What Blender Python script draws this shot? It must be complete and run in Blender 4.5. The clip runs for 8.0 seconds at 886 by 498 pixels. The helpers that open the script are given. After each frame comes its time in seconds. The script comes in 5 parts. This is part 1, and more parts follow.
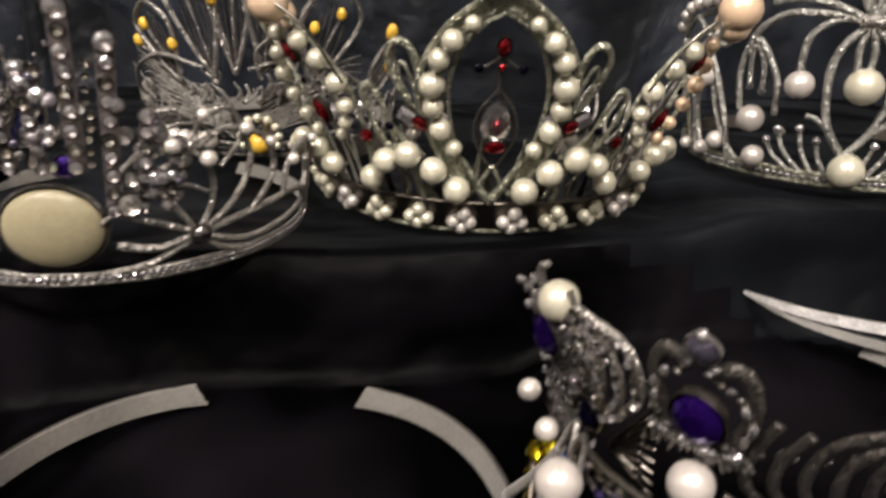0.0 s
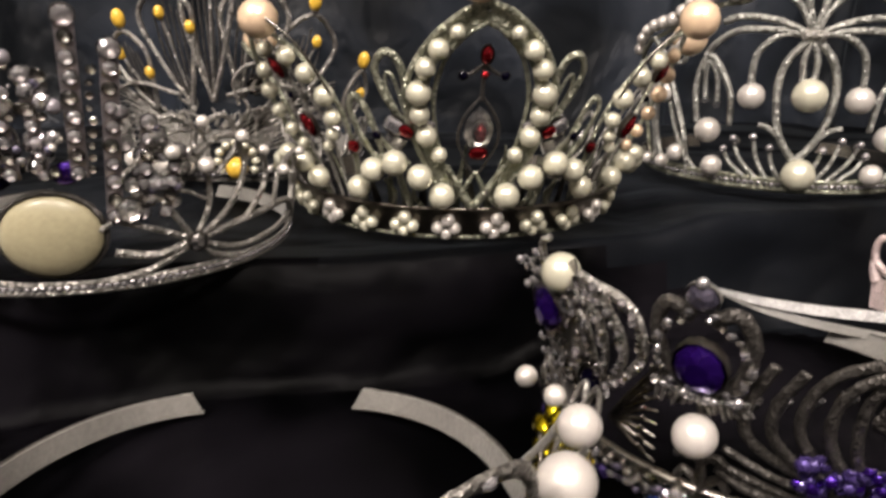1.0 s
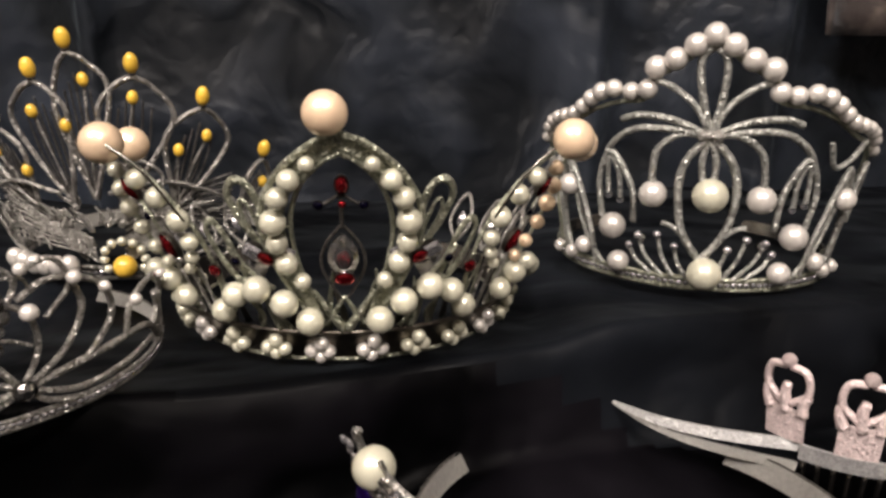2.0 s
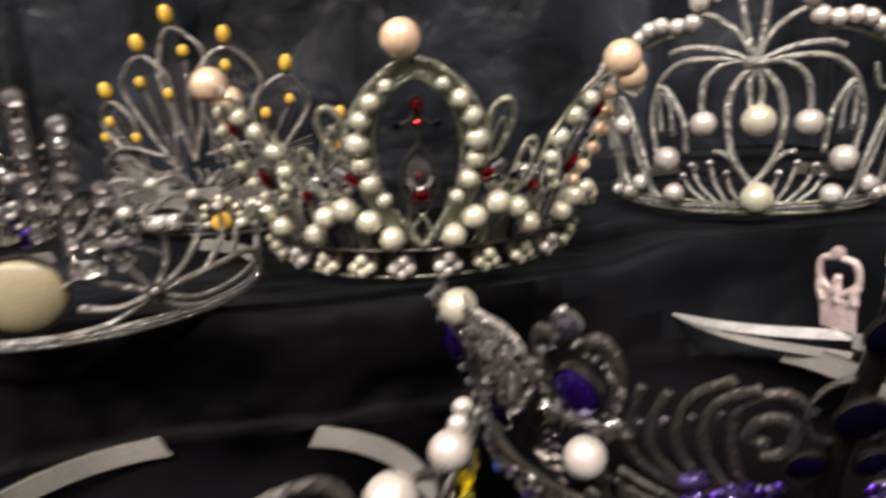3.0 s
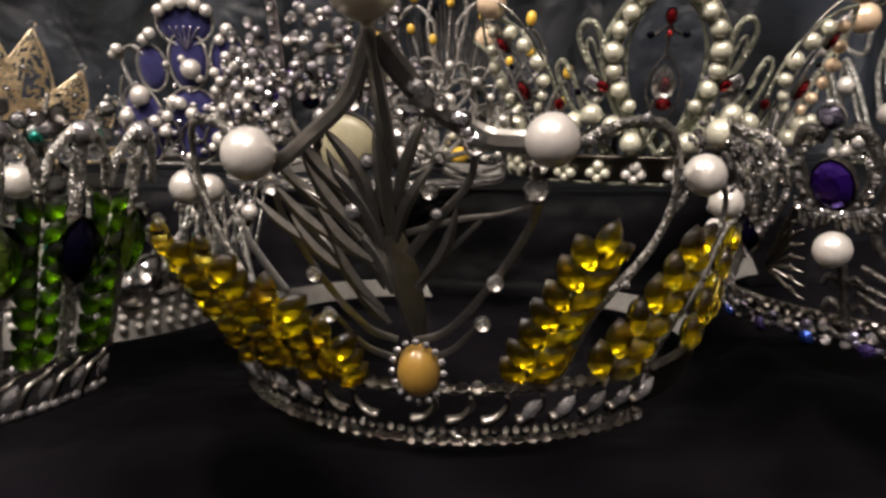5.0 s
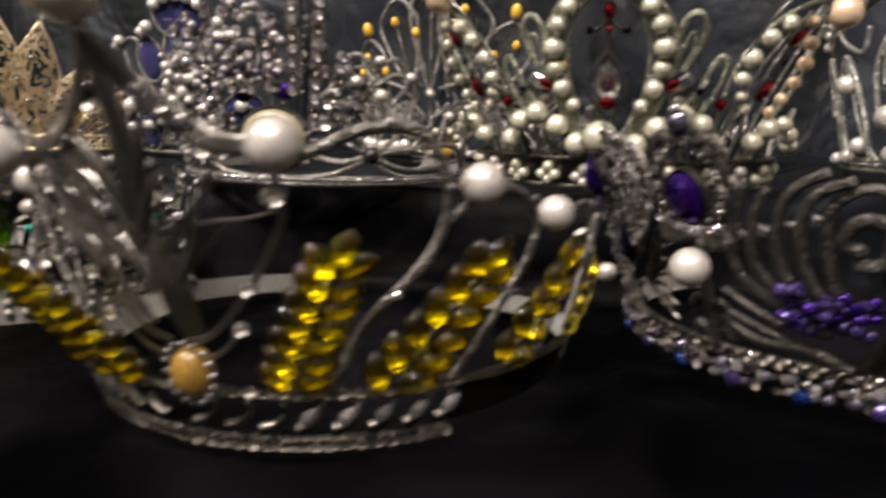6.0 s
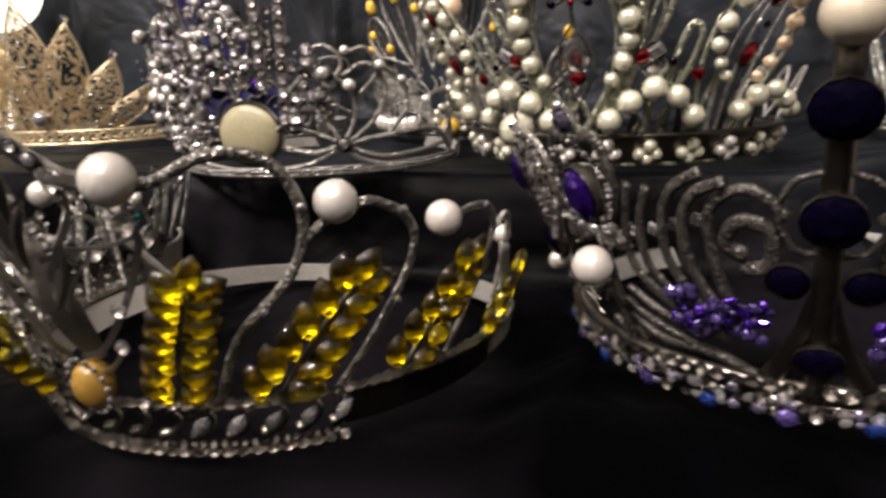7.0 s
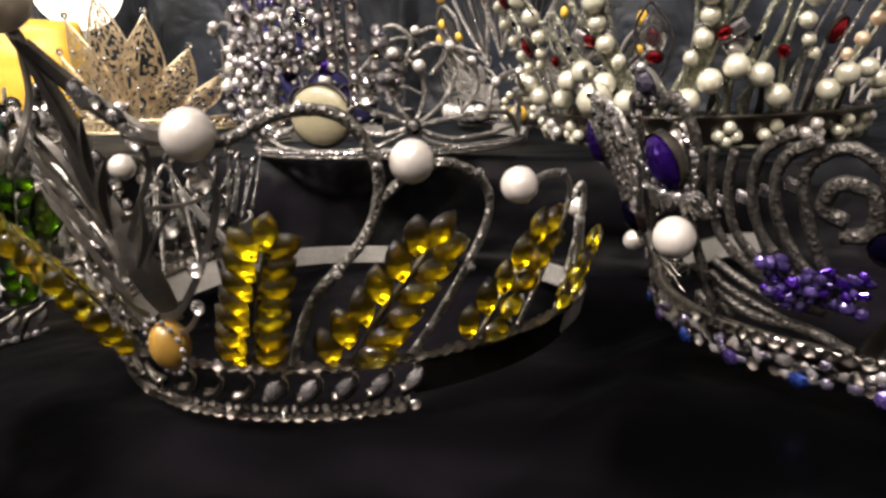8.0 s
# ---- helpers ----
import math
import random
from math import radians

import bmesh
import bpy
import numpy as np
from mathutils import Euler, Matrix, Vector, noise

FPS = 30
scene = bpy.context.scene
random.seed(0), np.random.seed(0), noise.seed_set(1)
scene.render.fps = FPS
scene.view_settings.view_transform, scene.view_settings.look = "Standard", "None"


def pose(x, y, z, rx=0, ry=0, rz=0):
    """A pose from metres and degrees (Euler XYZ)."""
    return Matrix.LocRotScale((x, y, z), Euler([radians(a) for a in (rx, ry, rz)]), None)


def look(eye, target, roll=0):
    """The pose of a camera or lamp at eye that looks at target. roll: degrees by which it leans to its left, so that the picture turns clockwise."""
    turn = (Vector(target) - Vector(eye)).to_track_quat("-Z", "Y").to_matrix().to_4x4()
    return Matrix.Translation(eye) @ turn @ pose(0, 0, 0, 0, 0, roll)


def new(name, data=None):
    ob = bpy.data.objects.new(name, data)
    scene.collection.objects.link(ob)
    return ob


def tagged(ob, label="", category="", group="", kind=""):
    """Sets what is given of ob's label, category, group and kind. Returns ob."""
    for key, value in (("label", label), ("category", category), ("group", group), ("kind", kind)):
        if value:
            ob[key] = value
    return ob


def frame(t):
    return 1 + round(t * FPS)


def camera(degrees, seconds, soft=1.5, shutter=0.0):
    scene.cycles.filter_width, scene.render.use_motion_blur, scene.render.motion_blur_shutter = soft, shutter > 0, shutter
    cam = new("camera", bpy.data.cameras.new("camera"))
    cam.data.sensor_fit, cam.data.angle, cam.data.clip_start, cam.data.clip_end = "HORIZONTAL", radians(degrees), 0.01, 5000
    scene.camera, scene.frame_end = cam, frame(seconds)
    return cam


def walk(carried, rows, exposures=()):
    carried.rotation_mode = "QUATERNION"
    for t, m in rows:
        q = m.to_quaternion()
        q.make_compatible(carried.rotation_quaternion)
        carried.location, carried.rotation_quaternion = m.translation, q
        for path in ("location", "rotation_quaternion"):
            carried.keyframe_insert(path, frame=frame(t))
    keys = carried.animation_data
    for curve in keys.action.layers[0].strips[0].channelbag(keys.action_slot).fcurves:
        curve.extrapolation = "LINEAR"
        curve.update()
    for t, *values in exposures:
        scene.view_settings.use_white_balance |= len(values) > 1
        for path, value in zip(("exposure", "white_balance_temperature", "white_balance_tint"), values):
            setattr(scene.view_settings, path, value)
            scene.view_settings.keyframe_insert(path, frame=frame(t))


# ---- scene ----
cam = camera(63.0, 8.0, soft=2.8, shutter=0.5)
PATH = [
    (0, (0.0531, 0.0402, 0.1803), (0.0580, 1.9025, -0.5490), 1.82),
    (0.5, (0.0295, 0.0197, 0.1671), (0.0972, 1.8918, -0.5334), 0.85),
    (1, (0.0363, 0.0225, 0.1639), (0.1711, 1.9259, -0.4351), 1.07),
    (1.5, (0.0622, 0.0413, 0.1904), (0.2092, 1.9632, -0.3434), 1.35),
    (1.7, (0.0786, 0.0523, 0.2039), (0.2553, 1.9717, -0.3296), 1.50),
    (2.8, (0.0948, 0.0250, 0.1823), (0.1904, 1.9527, -0.3418), -2.68),
    (3, (0.0817, 0.0048, 0.1682), (0.0978, 1.9426, -0.3262), -2.96),
    (3.5, (0.0551, -0.0267, 0.1476), (-0.0445, 1.9214, -0.2940), -1.70),
    (4, (0.0367, -0.0513, 0.1253), (-0.1103, 1.9001, -0.2877), -2.02),
    (4.5, (0.0324, -0.0716, 0.1014), (-0.2499, 1.8800, -0.2323), -1.10),
    (4.7, (0.0323, -0.0766, 0.0934), (-0.2823, 1.8705, -0.2383), -0.43),
    (5.8, (0.0974, -0.0600, 0.0931), (-0.5250, 1.8059, -0.2686), 1.51),
    (6, (0.1215, -0.0462, 0.0980), (-0.5127, 1.8150, -0.2678), 1.48),
    (6.5, (0.1741, -0.0164, 0.1161), (-0.4999, 1.8156, -0.3195), -0.03),
    (7, (0.1789, -0.0196, 0.1131), (-0.6782, 1.7221, -0.3682), -2.16),
    (7.5, (0.1705, -0.0237, 0.1083), (-0.8002, 1.6603, -0.3629), -3.23),
    (8, (0.1735, -0.0199, 0.1017), (-0.8289, 1.6465, -0.3657), -2.34),
]
walk(cam, [(t, look(eye, target, roll)) for t, eye, target, roll in PATH], [(0, 0.24), (0.5, 0.38), (1, 0.37), (1.5, 0.30), (3.5, 0.34), (4.5, 0.13), (6.5, 0.36), (7, 0.50), (8, 0.80)])


# ---- light: two warm ceiling lamps over the table, a dim closed room ----
world = bpy.data.worlds.new("world")
scene.world = world
world.use_nodes = True
world.node_tree.nodes["Background"].inputs[0].default_value = (0.05, 0.045, 0.04, 1)
world.node_tree.nodes["Background"].inputs[1].default_value = 0.3


def lamp(x, y, z, radius, watts, colour):
    data = bpy.data.lights.new("bulb_light", "POINT")
    data.shadow_soft_size, data.energy, data.color = radius, watts, colour
    ob = new("bulb_light", data)
    ob.location = (x, y, z)
    return ob


LAMP_A, LAMP_B = (0.30, -0.92, 1.38), (-0.85, -0.68, 1.38)
lamp(*LAMP_A, 0.12, 86.0, (1.0, 0.900, 0.840))
lamp(*LAMP_B, 0.12, 95.0, (1.0, 0.900, 0.840))


# ---- materials ----
def nodes_of(name):
    m = bpy.data.materials.new(name)
    m.use_nodes = True
    t = m.node_tree
    return m, t, t.nodes["Principled BSDF"]


def add(t, kind, **values):
    n = t.nodes.new(kind)
    for key, v in values.items():
        n.inputs[key].default_value = v
    return n


def material(name, colour, rough=0.4, metal=0.0, coat=0.0, through_light=0.0, ior=1.45, sheen=0.0, grain=0.0, grain_size=800.0,
             bump=0.0, stain=0.0, piece=0.0, cells=False, spec=0.5, flakes=0.0):
    """A Principled surface with grain and stains at two scales, a fine relief and, with piece, a shift from piece to piece."""
    m, t, p = nodes_of(name)
    link = t.links.new
    p.inputs["Roughness"].default_value = rough
    p.inputs["Metallic"].default_value = metal
    p.inputs["Coat Weight"].default_value = coat
    p.inputs["Coat Roughness"].default_value = 0.09
    p.inputs["Transmission Weight"].default_value = through_light
    p.inputs["IOR"].default_value = ior
    p.inputs["Sheen Weight"].default_value = sheen
    p.inputs["Sheen Roughness"].default_value = 0.4
    p.inputs["Specular IOR Level"].default_value = spec
    place = add(t, "ShaderNodeTexCoord")
    small = t.nodes.new("ShaderNodeTexVoronoi" if cells else "ShaderNodeTexNoise")
    small.inputs["Scale"].default_value = grain_size
    link(place.outputs["Object"], small.inputs["Vector"])
    large = add(t, "ShaderNodeTexNoise", Scale=grain_size / 18, Detail=5.0)
    link(place.outputs["Object"], large.inputs["Vector"])
    mix = add(t, "ShaderNodeMix")
    mix.data_type, mix.blend_type = "RGBA", "MULTIPLY"
    mix.inputs[0].default_value = 1.0
    mix.inputs[6].default_value = (*colour, 1)
    tone = add(t, "ShaderNodeMath")
    tone.operation = "MULTIPLY_ADD"
    tone.inputs[1].default_value, tone.inputs[2].default_value = grain, 1 - grain * 0.5
    link(small.outputs[0], tone.inputs[0])
    wear = add(t, "ShaderNodeMath")
    wear.operation = "MULTIPLY_ADD"
    wear.inputs[1].default_value, wear.inputs[2].default_value = stain, 1 - stain * 0.5
    link(large.outputs[0], wear.inputs[0])
    both = add(t, "ShaderNodeMath")
    both.operation = "MULTIPLY"
    link(tone.outputs[0], both.inputs[0])
    link(wear.outputs[0], both.inputs[1])
    last = both
    if piece:
        info = t.nodes.new("ShaderNodeObjectInfo")
        shift = add(t, "ShaderNodeMath")
        shift.operation = "MULTIPLY_ADD"
        shift.inputs[1].default_value, shift.inputs[2].default_value = piece, 1 - piece * 0.5
        link(info.outputs["Random"], shift.inputs[0])
        last = add(t, "ShaderNodeMath")
        last.operation = "MULTIPLY"
        link(both.outputs[0], last.inputs[0])
        link(shift.outputs[0], last.inputs[1])
    link(last.outputs[0], mix.inputs[7])
    link(mix.outputs[2], p.inputs["Base Color"])
    if bump:
        b = add(t, "ShaderNodeBump", Strength=bump, Distance=0.0004)
        link(small.outputs[0], b.inputs["Height"])
        link(b.outputs[0], p.inputs["Normal"])
    if flakes:
        # every small cell is a stone of its own, tilted its own way
        centred = add(t, "ShaderNodeVectorMath")
        centred.operation = "SUBTRACT"
        centred.inputs[1].default_value = (0.5, 0.5, 0.5)
        link(small.outputs["Color"], centred.inputs[0])
        sized = add(t, "ShaderNodeVectorMath")
        sized.operation = "SCALE"
        sized.inputs["Scale"].default_value = flakes
        link(centred.outputs[0], sized.inputs[0])
        summed = add(t, "ShaderNodeVectorMath")
        summed.operation = "ADD"
        link(sized.outputs[0], summed.inputs[0])
        link((b if bump else t.nodes.new("ShaderNodeNewGeometry")).outputs["Normal"], summed.inputs[1])
        unit = add(t, "ShaderNodeVectorMath")
        unit.operation = "NORMALIZE"
        link(summed.outputs[0], unit.inputs[0])
        link(unit.outputs[0], p.inputs["Normal"])
    return m


SILVER = material("rhinestone_silver", (0.28, 0.268, 0.250), 0.30, 0.62, grain=1.1, grain_size=1150, bump=0.9, stain=0.45, cells=True, flakes=1.0)
FROST = material("frosted_silver", (0.34, 0.34, 0.315), 0.36, 0.55, grain=1.1, grain_size=1000, bump=0.9, stain=0.5, cells=True, flakes=0.9)
MAUVE = material("mauve_silver_plate", (0.25, 0.225, 0.235), 0.34, 0.75, grain=0.5, grain_size=700, bump=0.4, stain=0.5)
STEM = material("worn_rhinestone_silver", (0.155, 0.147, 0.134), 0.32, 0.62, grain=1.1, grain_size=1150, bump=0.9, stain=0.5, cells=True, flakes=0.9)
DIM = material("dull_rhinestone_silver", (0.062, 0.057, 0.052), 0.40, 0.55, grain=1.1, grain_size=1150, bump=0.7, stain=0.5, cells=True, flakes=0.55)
PLAIN = material("cast_silver", (0.28, 0.26, 0.235), 0.27, 1.0, grain=0.4, grain_size=500, bump=0.25, stain=0.5)
DARK = material("tarnished_silver", (0.11, 0.098, 0.084), 0.36, 1.0, grain=0.4, grain_size=500, bump=0.3, stain=0.6)
OLD = material("antique_silver", (0.27, 0.275, 0.215), 0.30, 0.62, grain=1.1, grain_size=1150, bump=0.9, stain=0.5, cells=True, flakes=1.1)
PEARL = material("white_pearl", (0.56, 0.525, 0.49), 0.26, 0.34, coat=1.0, grain=0.06, grain_size=300, stain=0.28, piece=0.14)
IVORY = material("ivory_pearl", (0.60, 0.535, 0.42), 0.26, 0.34, coat=1.0, grain=0.06, grain_size=300, stain=0.28, piece=0.08)
CREAM = material("cream_pearl", (0.58, 0.56, 0.445), 0.26, 0.34, coat=1.0, grain=0.06, grain_size=300, stain=0.28, piece=0.24)
PEACH = material("peach_pearl", (0.82, 0.61, 0.42), 0.26, 0.34, coat=1.0, grain=0.06, grain_size=300, stain=0.28, piece=0.14)
CRYSTAL = material("clear_crystal", (0.95, 0.94, 0.95), 0.03, through_light=0.97, ior=1.55, piece=0.1)
FOIL = material("foiled_crystal", (0.38, 0.365, 0.38), 0.12, 0.75, coat=0.5, piece=0.8)
SMOKE = material("smoky_crystal", (0.36, 0.345, 0.345), 0.09, 0.94, coat=0.5, piece=0.9)
CAST = material("brushed_cast_silver", (0.26, 0.247, 0.230), 0.34, 1.0, grain=0.5, grain_size=500, bump=0.3, stain=0.6)
VIOLA = material("bright_violet_crystal", (0.055, 0.036, 0.145), 0.22, 0.55, coat=0.5, piece=0.8)
GLASSY = material("mauve_crystal", (0.84, 0.80, 0.82), 0.08, through_light=0.90, ior=1.5, piece=0.3)
CLEAR = material("clear_rim_crystal", (0.93, 0.92, 0.92), 0.04, through_light=1.0, ior=1.5, piece=0.2)
LILAC = material("lilac_crystal", (0.185, 0.168, 0.245), 0.12, 0.75, coat=0.6, piece=0.9)
AMBER = material("amber_stone", (1.0, 0.89, 0.20), 0.03, coat=0.3, through_light=1.0, ior=1.5, piece=0.25)
AMBER_FOIL = material("amber_foil", (0.56, 0.45, 0.014), 0.20, 1.0, piece=0.6)
RED = material("red_stone", (0.34, 0.008, 0.016), 0.16, 0.9, coat=0.6, piece=0.5)
VIOLET = material("violet_stone", (0.060, 0.010, 0.30), 0.14, 0.85, coat=0.8, piece=0.5)
INDIGO = material("indigo_stone", (0.0014, 0.0009, 0.0058), 0.20, 0.0, coat=0.0, piece=0.2, spec=0.12)
BLUE = material("blue_stone", (0.04, 0.10, 0.50), 0.18, 0.85, coat=0.8, piece=0.3)
GREEN = material("green_stone", (0.50, 0.85, 0.10), 0.02, coat=0.3, through_light=1.0, ior=1.5, piece=0.3)
GREEN_FOIL = material("green_foil", (0.22, 0.36, 0.02), 0.24, 1.0, piece=0.6)
PALE = material("pale_satin_band", (0.34, 0.325, 0.30), 0.45, sheen=0.3, grain=0.4, grain_size=500, bump=0.5, stain=0.6)
TEAL = material("teal_stone", (0.02, 0.40, 0.32), 0.16, 0.9, coat=0.7, piece=0.3)
YELLOW = material("yellow_enamel", (0.66, 0.41, 0.05), 0.30, coat=0.4, grain=0.1, grain_size=400, stain=0.25, piece=0.2)
OCHRE = material("ochre_cabochon", (0.235, 0.135, 0.026), 0.34, coat=0.25, grain=0.25, grain_size=300, stain=0.5)
CAMEO = material("ivory_cabochon", (0.29, 0.26, 0.165), 0.42, coat=0.2, grain=0.10, grain_size=120, stain=0.5)
GOLD = material("gold_filigree", (0.80, 0.67, 0.45), 0.42, 0.75, grain=0.5, grain_size=700, bump=0.5, stain=0.3, cells=True, flakes=0.3)
GLITTER = material("grey_glitter_band", (0.34, 0.335, 0.33), 0.48, 0.4, grain=0.5, grain_size=900, bump=0.5, stain=0.5, cells=True, flakes=0.28)
BALL = material("silver_bead", (0.27, 0.25, 0.275), 0.20, 0.25, coat=0.8, piece=0.8)
SATIN = material("satin_ribbon", (0.150, 0.144, 0.132), 0.42, sheen=0.4, grain=0.6, grain_size=520, bump=0.9, stain=1.1)
PINK = material("pink_glitter", (0.60, 0.49, 0.48), 0.45, 0.2, grain=0.6, grain_size=1000, bump=0.9, stain=0.3, cells=True, flakes=0.4)
MIRROR = material("stone_foil", (0.85, 0.83, 0.80), 0.12, 1.0)
NAVY = material("navy_velvet", (0.013, 0.012, 0.078), 0.8, sheen=0.1, grain=0.6, grain_size=600, bump=0.5, stain=0.5)
CEILING = material("ceiling_paint", (0.72, 0.70, 0.66), 0.8, grain=0.08, grain_size=60, stain=0.15, bump=0.1)
PLASTER = material("wall_plaster", (0.15, 0.142, 0.132), 0.8, grain=0.15, grain_size=60, stain=0.3, bump=0.2)
BOARD = material("floor_board", (0.14, 0.10, 0.07), 0.5, grain=0.4, grain_size=30, stain=0.4)


def fabric(name, dark, lit, rough, sheen, scale, depth, fine, crumple, spec=0.25, folds=0.0):
    """Black cloth: crumples at two sizes in the relief, a slow change of tone that lightens the rises and darkens the
    hollows, and a fine weave.
    """
    m, t, p = nodes_of(name)
    link = t.links.new
    place = add(t, "ShaderNodeTexCoord")
    big = add(t, "ShaderNodeTexNoise", Scale=scale, Detail=3.5, Roughness=0.5, Distortion=0.25)
    crease = add(t, "ShaderNodeTexVoronoi", Scale=scale * 1.6)
    crease.feature = "DISTANCE_TO_EDGE"
    weave = add(t, "ShaderNodeTexNoise", Scale=fine, Detail=2.0)
    warp = add(t, "ShaderNodeMixRGB", Fac=0.45)
    link(place.outputs["Object"], big.inputs["Vector"])
    link(place.outputs["Object"], warp.inputs[1])
    link(big.outputs["Color"], warp.inputs[2])
    link(warp.outputs[0], crease.inputs["Vector"])
    link(place.outputs["Object"], weave.inputs["Vector"])
    # relief noise also drives the colour, so fold light and shade are painted in
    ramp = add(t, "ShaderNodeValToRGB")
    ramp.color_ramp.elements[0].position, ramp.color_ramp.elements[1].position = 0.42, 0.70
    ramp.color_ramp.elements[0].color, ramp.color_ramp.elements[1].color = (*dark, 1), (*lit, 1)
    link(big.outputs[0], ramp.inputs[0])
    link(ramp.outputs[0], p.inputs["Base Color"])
    p.inputs["Roughness"].default_value = rough
    p.inputs["Sheen Weight"].default_value = sheen
    p.inputs["Sheen Roughness"].default_value = 0.35
    p.inputs["Sheen Tint"].default_value = (0.75, 0.88, 1.0, 1)
    p.inputs["Specular IOR Level"].default_value = spec
    b1 = add(t, "ShaderNodeBump", Strength=0.8, Distance=depth)
    if folds:
        # long soft folds that run aslant over the cloth
        aslant = add(t, "ShaderNodeMapping", Rotation=(0, 0, radians(-28)), Scale=(2.0, 4.6, 4.0))
        long = add(t, "ShaderNodeTexNoise", Scale=2.0, Detail=1.5, Roughness=0.45, Distortion=0.5)
        link(place.outputs["Object"], aslant.inputs["Vector"])
        link(aslant.outputs[0], long.inputs["Vector"])
        b0 = add(t, "ShaderNodeBump", Strength=1.0, Distance=folds)
        link(long.outputs[0], b0.inputs["Height"])
        link(b0.outputs[0], b1.inputs["Normal"])
    link(big.outputs[0], b1.inputs["Height"])
    b2 = add(t, "ShaderNodeBump", Strength=crumple, Distance=depth * 0.35)
    link(crease.outputs[0], b2.inputs["Height"])
    link(b1.outputs[0], b2.inputs["Normal"])
    b3 = add(t, "ShaderNodeBump", Strength=0.15, Distance=0.0002)
    link(weave.outputs[0], b3.inputs["Height"])
    link(b2.outputs[0], b3.inputs["Normal"])
    link(b3.outputs[0], p.inputs["Normal"])
    return m


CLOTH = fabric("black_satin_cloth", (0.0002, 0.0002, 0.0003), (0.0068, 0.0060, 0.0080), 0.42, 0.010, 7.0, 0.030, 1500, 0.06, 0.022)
TIER_AND_LIT = fabric("blue_black_tier_and_lit_cloth", (0.0008, 0.0009, 0.0013), (0.0068, 0.0080, 0.0106), 0.46, 0.04, 6.0, 0.030, 1300, 0.12, 0.05, 0.045)
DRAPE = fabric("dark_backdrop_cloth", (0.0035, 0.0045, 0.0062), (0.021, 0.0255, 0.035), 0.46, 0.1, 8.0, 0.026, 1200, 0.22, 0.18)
DAMASK = fabric("brown_damask_cloth", (0.03, 0.022, 0.02), (0.09, 0.07, 0.06), 0.5, 0.3, 60.0, 0.004, 1200, 0.5)


# ---- mesh helpers ----
def mesh_of(name, verts, faces, mat, smooth=True):
    me = bpy.data.meshes.new(name)
    me.from_pydata([tuple(v) for v in verts], [], faces)
    me.materials.append(mat)
    if smooth:
        me.polygons.foreach_set("use_smooth", [True] * len(me.polygons))
    me.update()
    return me


def child(name, me, parent, m=None, label=""):
    ob = new(name, me)
    ob.parent = parent
    if m is not None:
        ob.matrix_basis = m
    if label:
        ob["label"] = label
    return ob


def glide(pts, steps=7):
    """Catmull-Rom curve through points of any dimension."""
    p = [np.array(q, float) for q in pts]
    if len(p) == 2:
        return [p[0] + (p[1] - p[0]) * i / steps for i in range(steps + 1)]
    p = [2 * p[0] - p[1]] + p + [2 * p[-1] - p[-2]]
    out = []
    for i in range(1, len(p) - 2):
        a, b, c, d = p[i - 1:i + 3]
        for s in range(steps):
            u = s / steps
            out.append(0.5 * (2 * b + (c - a) * u + (2 * a - 5 * b + 4 * c - d) * u * u + (3 * b - a - 3 * c + d) * u ** 3))
    out.append(p[-2])
    return out


def tube_mesh(name, pts, radius, mat, sides=7, taper=1.0, flat=1.0, beaded=False, facing=(0, 1, 0.3)):
    """A round wire along points; its radius goes to radius * taper at the end; beaded: set with small round stones."""
    pts = [Vector(q) for q in pts]
    if beaded:
        lengths = np.cumsum([0.0] + [(b - a).length for a, b in zip(pts, pts[1:])])
        count = max(4, int(lengths[-1] / (radius * 0.62)))
        marks = np.linspace(0, lengths[-1], count)
        pts = [Vector(q) for q in zip(*(np.interp(marks, lengths, [q[k] for q in pts]) for k in range(3)))]
    n = len(pts)
    rough = random.Random(n * 7 + int(radius * 1e6))
    vs, fs = [], []
    side = None
    for i, q in enumerate(pts):
        d = (pts[min(i + 1, n - 1)] - pts[max(i - 1, 0)])
        d = d.normalized() if d.length > 1e-9 else Vector((0, 0, 1))
        if side is None:
            side = d.cross(Vector(facing)).normalized()
        if flat != 1.0:
            side = d.cross(Vector((q.x, q.y, 0.0))).normalized()
        side = (side - d * side.dot(d)).normalized()
        up = d.cross(side)
        r = radius * (1 + (taper - 1) * i / max(1, n - 1))
        if beaded:
            r *= rough.uniform(0.90, 1.10)
        for k in range(sides):
            w = 2 * math.pi * k / sides
            vs.append(q + side * (r * math.cos(w)) + up * (r * flat * math.sin(w)))
    for i in range(n - 1):
        for k in range(sides):
            a, b = i * sides + k, i * sides + (k + 1) % sides
            fs.append((a, b, b + sides, a + sides))
    fs.append(tuple(reversed(range(sides))))
    fs.append(tuple(range((n - 1) * sides, n * sides)))
    return mesh_of(name, vs, fs, mat, smooth=flat > 0.3)


def ball_mesh(name, mat, u=20, v=12):
    vs, fs = [(0, 0, 1)], []
    for j in range(1, v):
        th = math.pi * j / v
        for i in range(u):
            ph = 2 * math.pi * i / u
            vs.append((math.sin(th) * math.cos(ph), math.sin(th) * math.sin(ph), math.cos(th)))
    vs.append((0, 0, -1))
    for i in range(u):
        k = (i + 1) % u
        fs.append((0, 1 + i, 1 + k))
        for j in range(v - 2):
            a, b = 1 + j * u, 1 + (j + 1) * u
            fs.append((a + i, b + i, b + k, a + k))
        fs.append((len(vs) - 1, 1 + (v - 2) * u + k, 1 + (v - 2) * u + i))
    return mesh_of(name, vs, fs, mat)


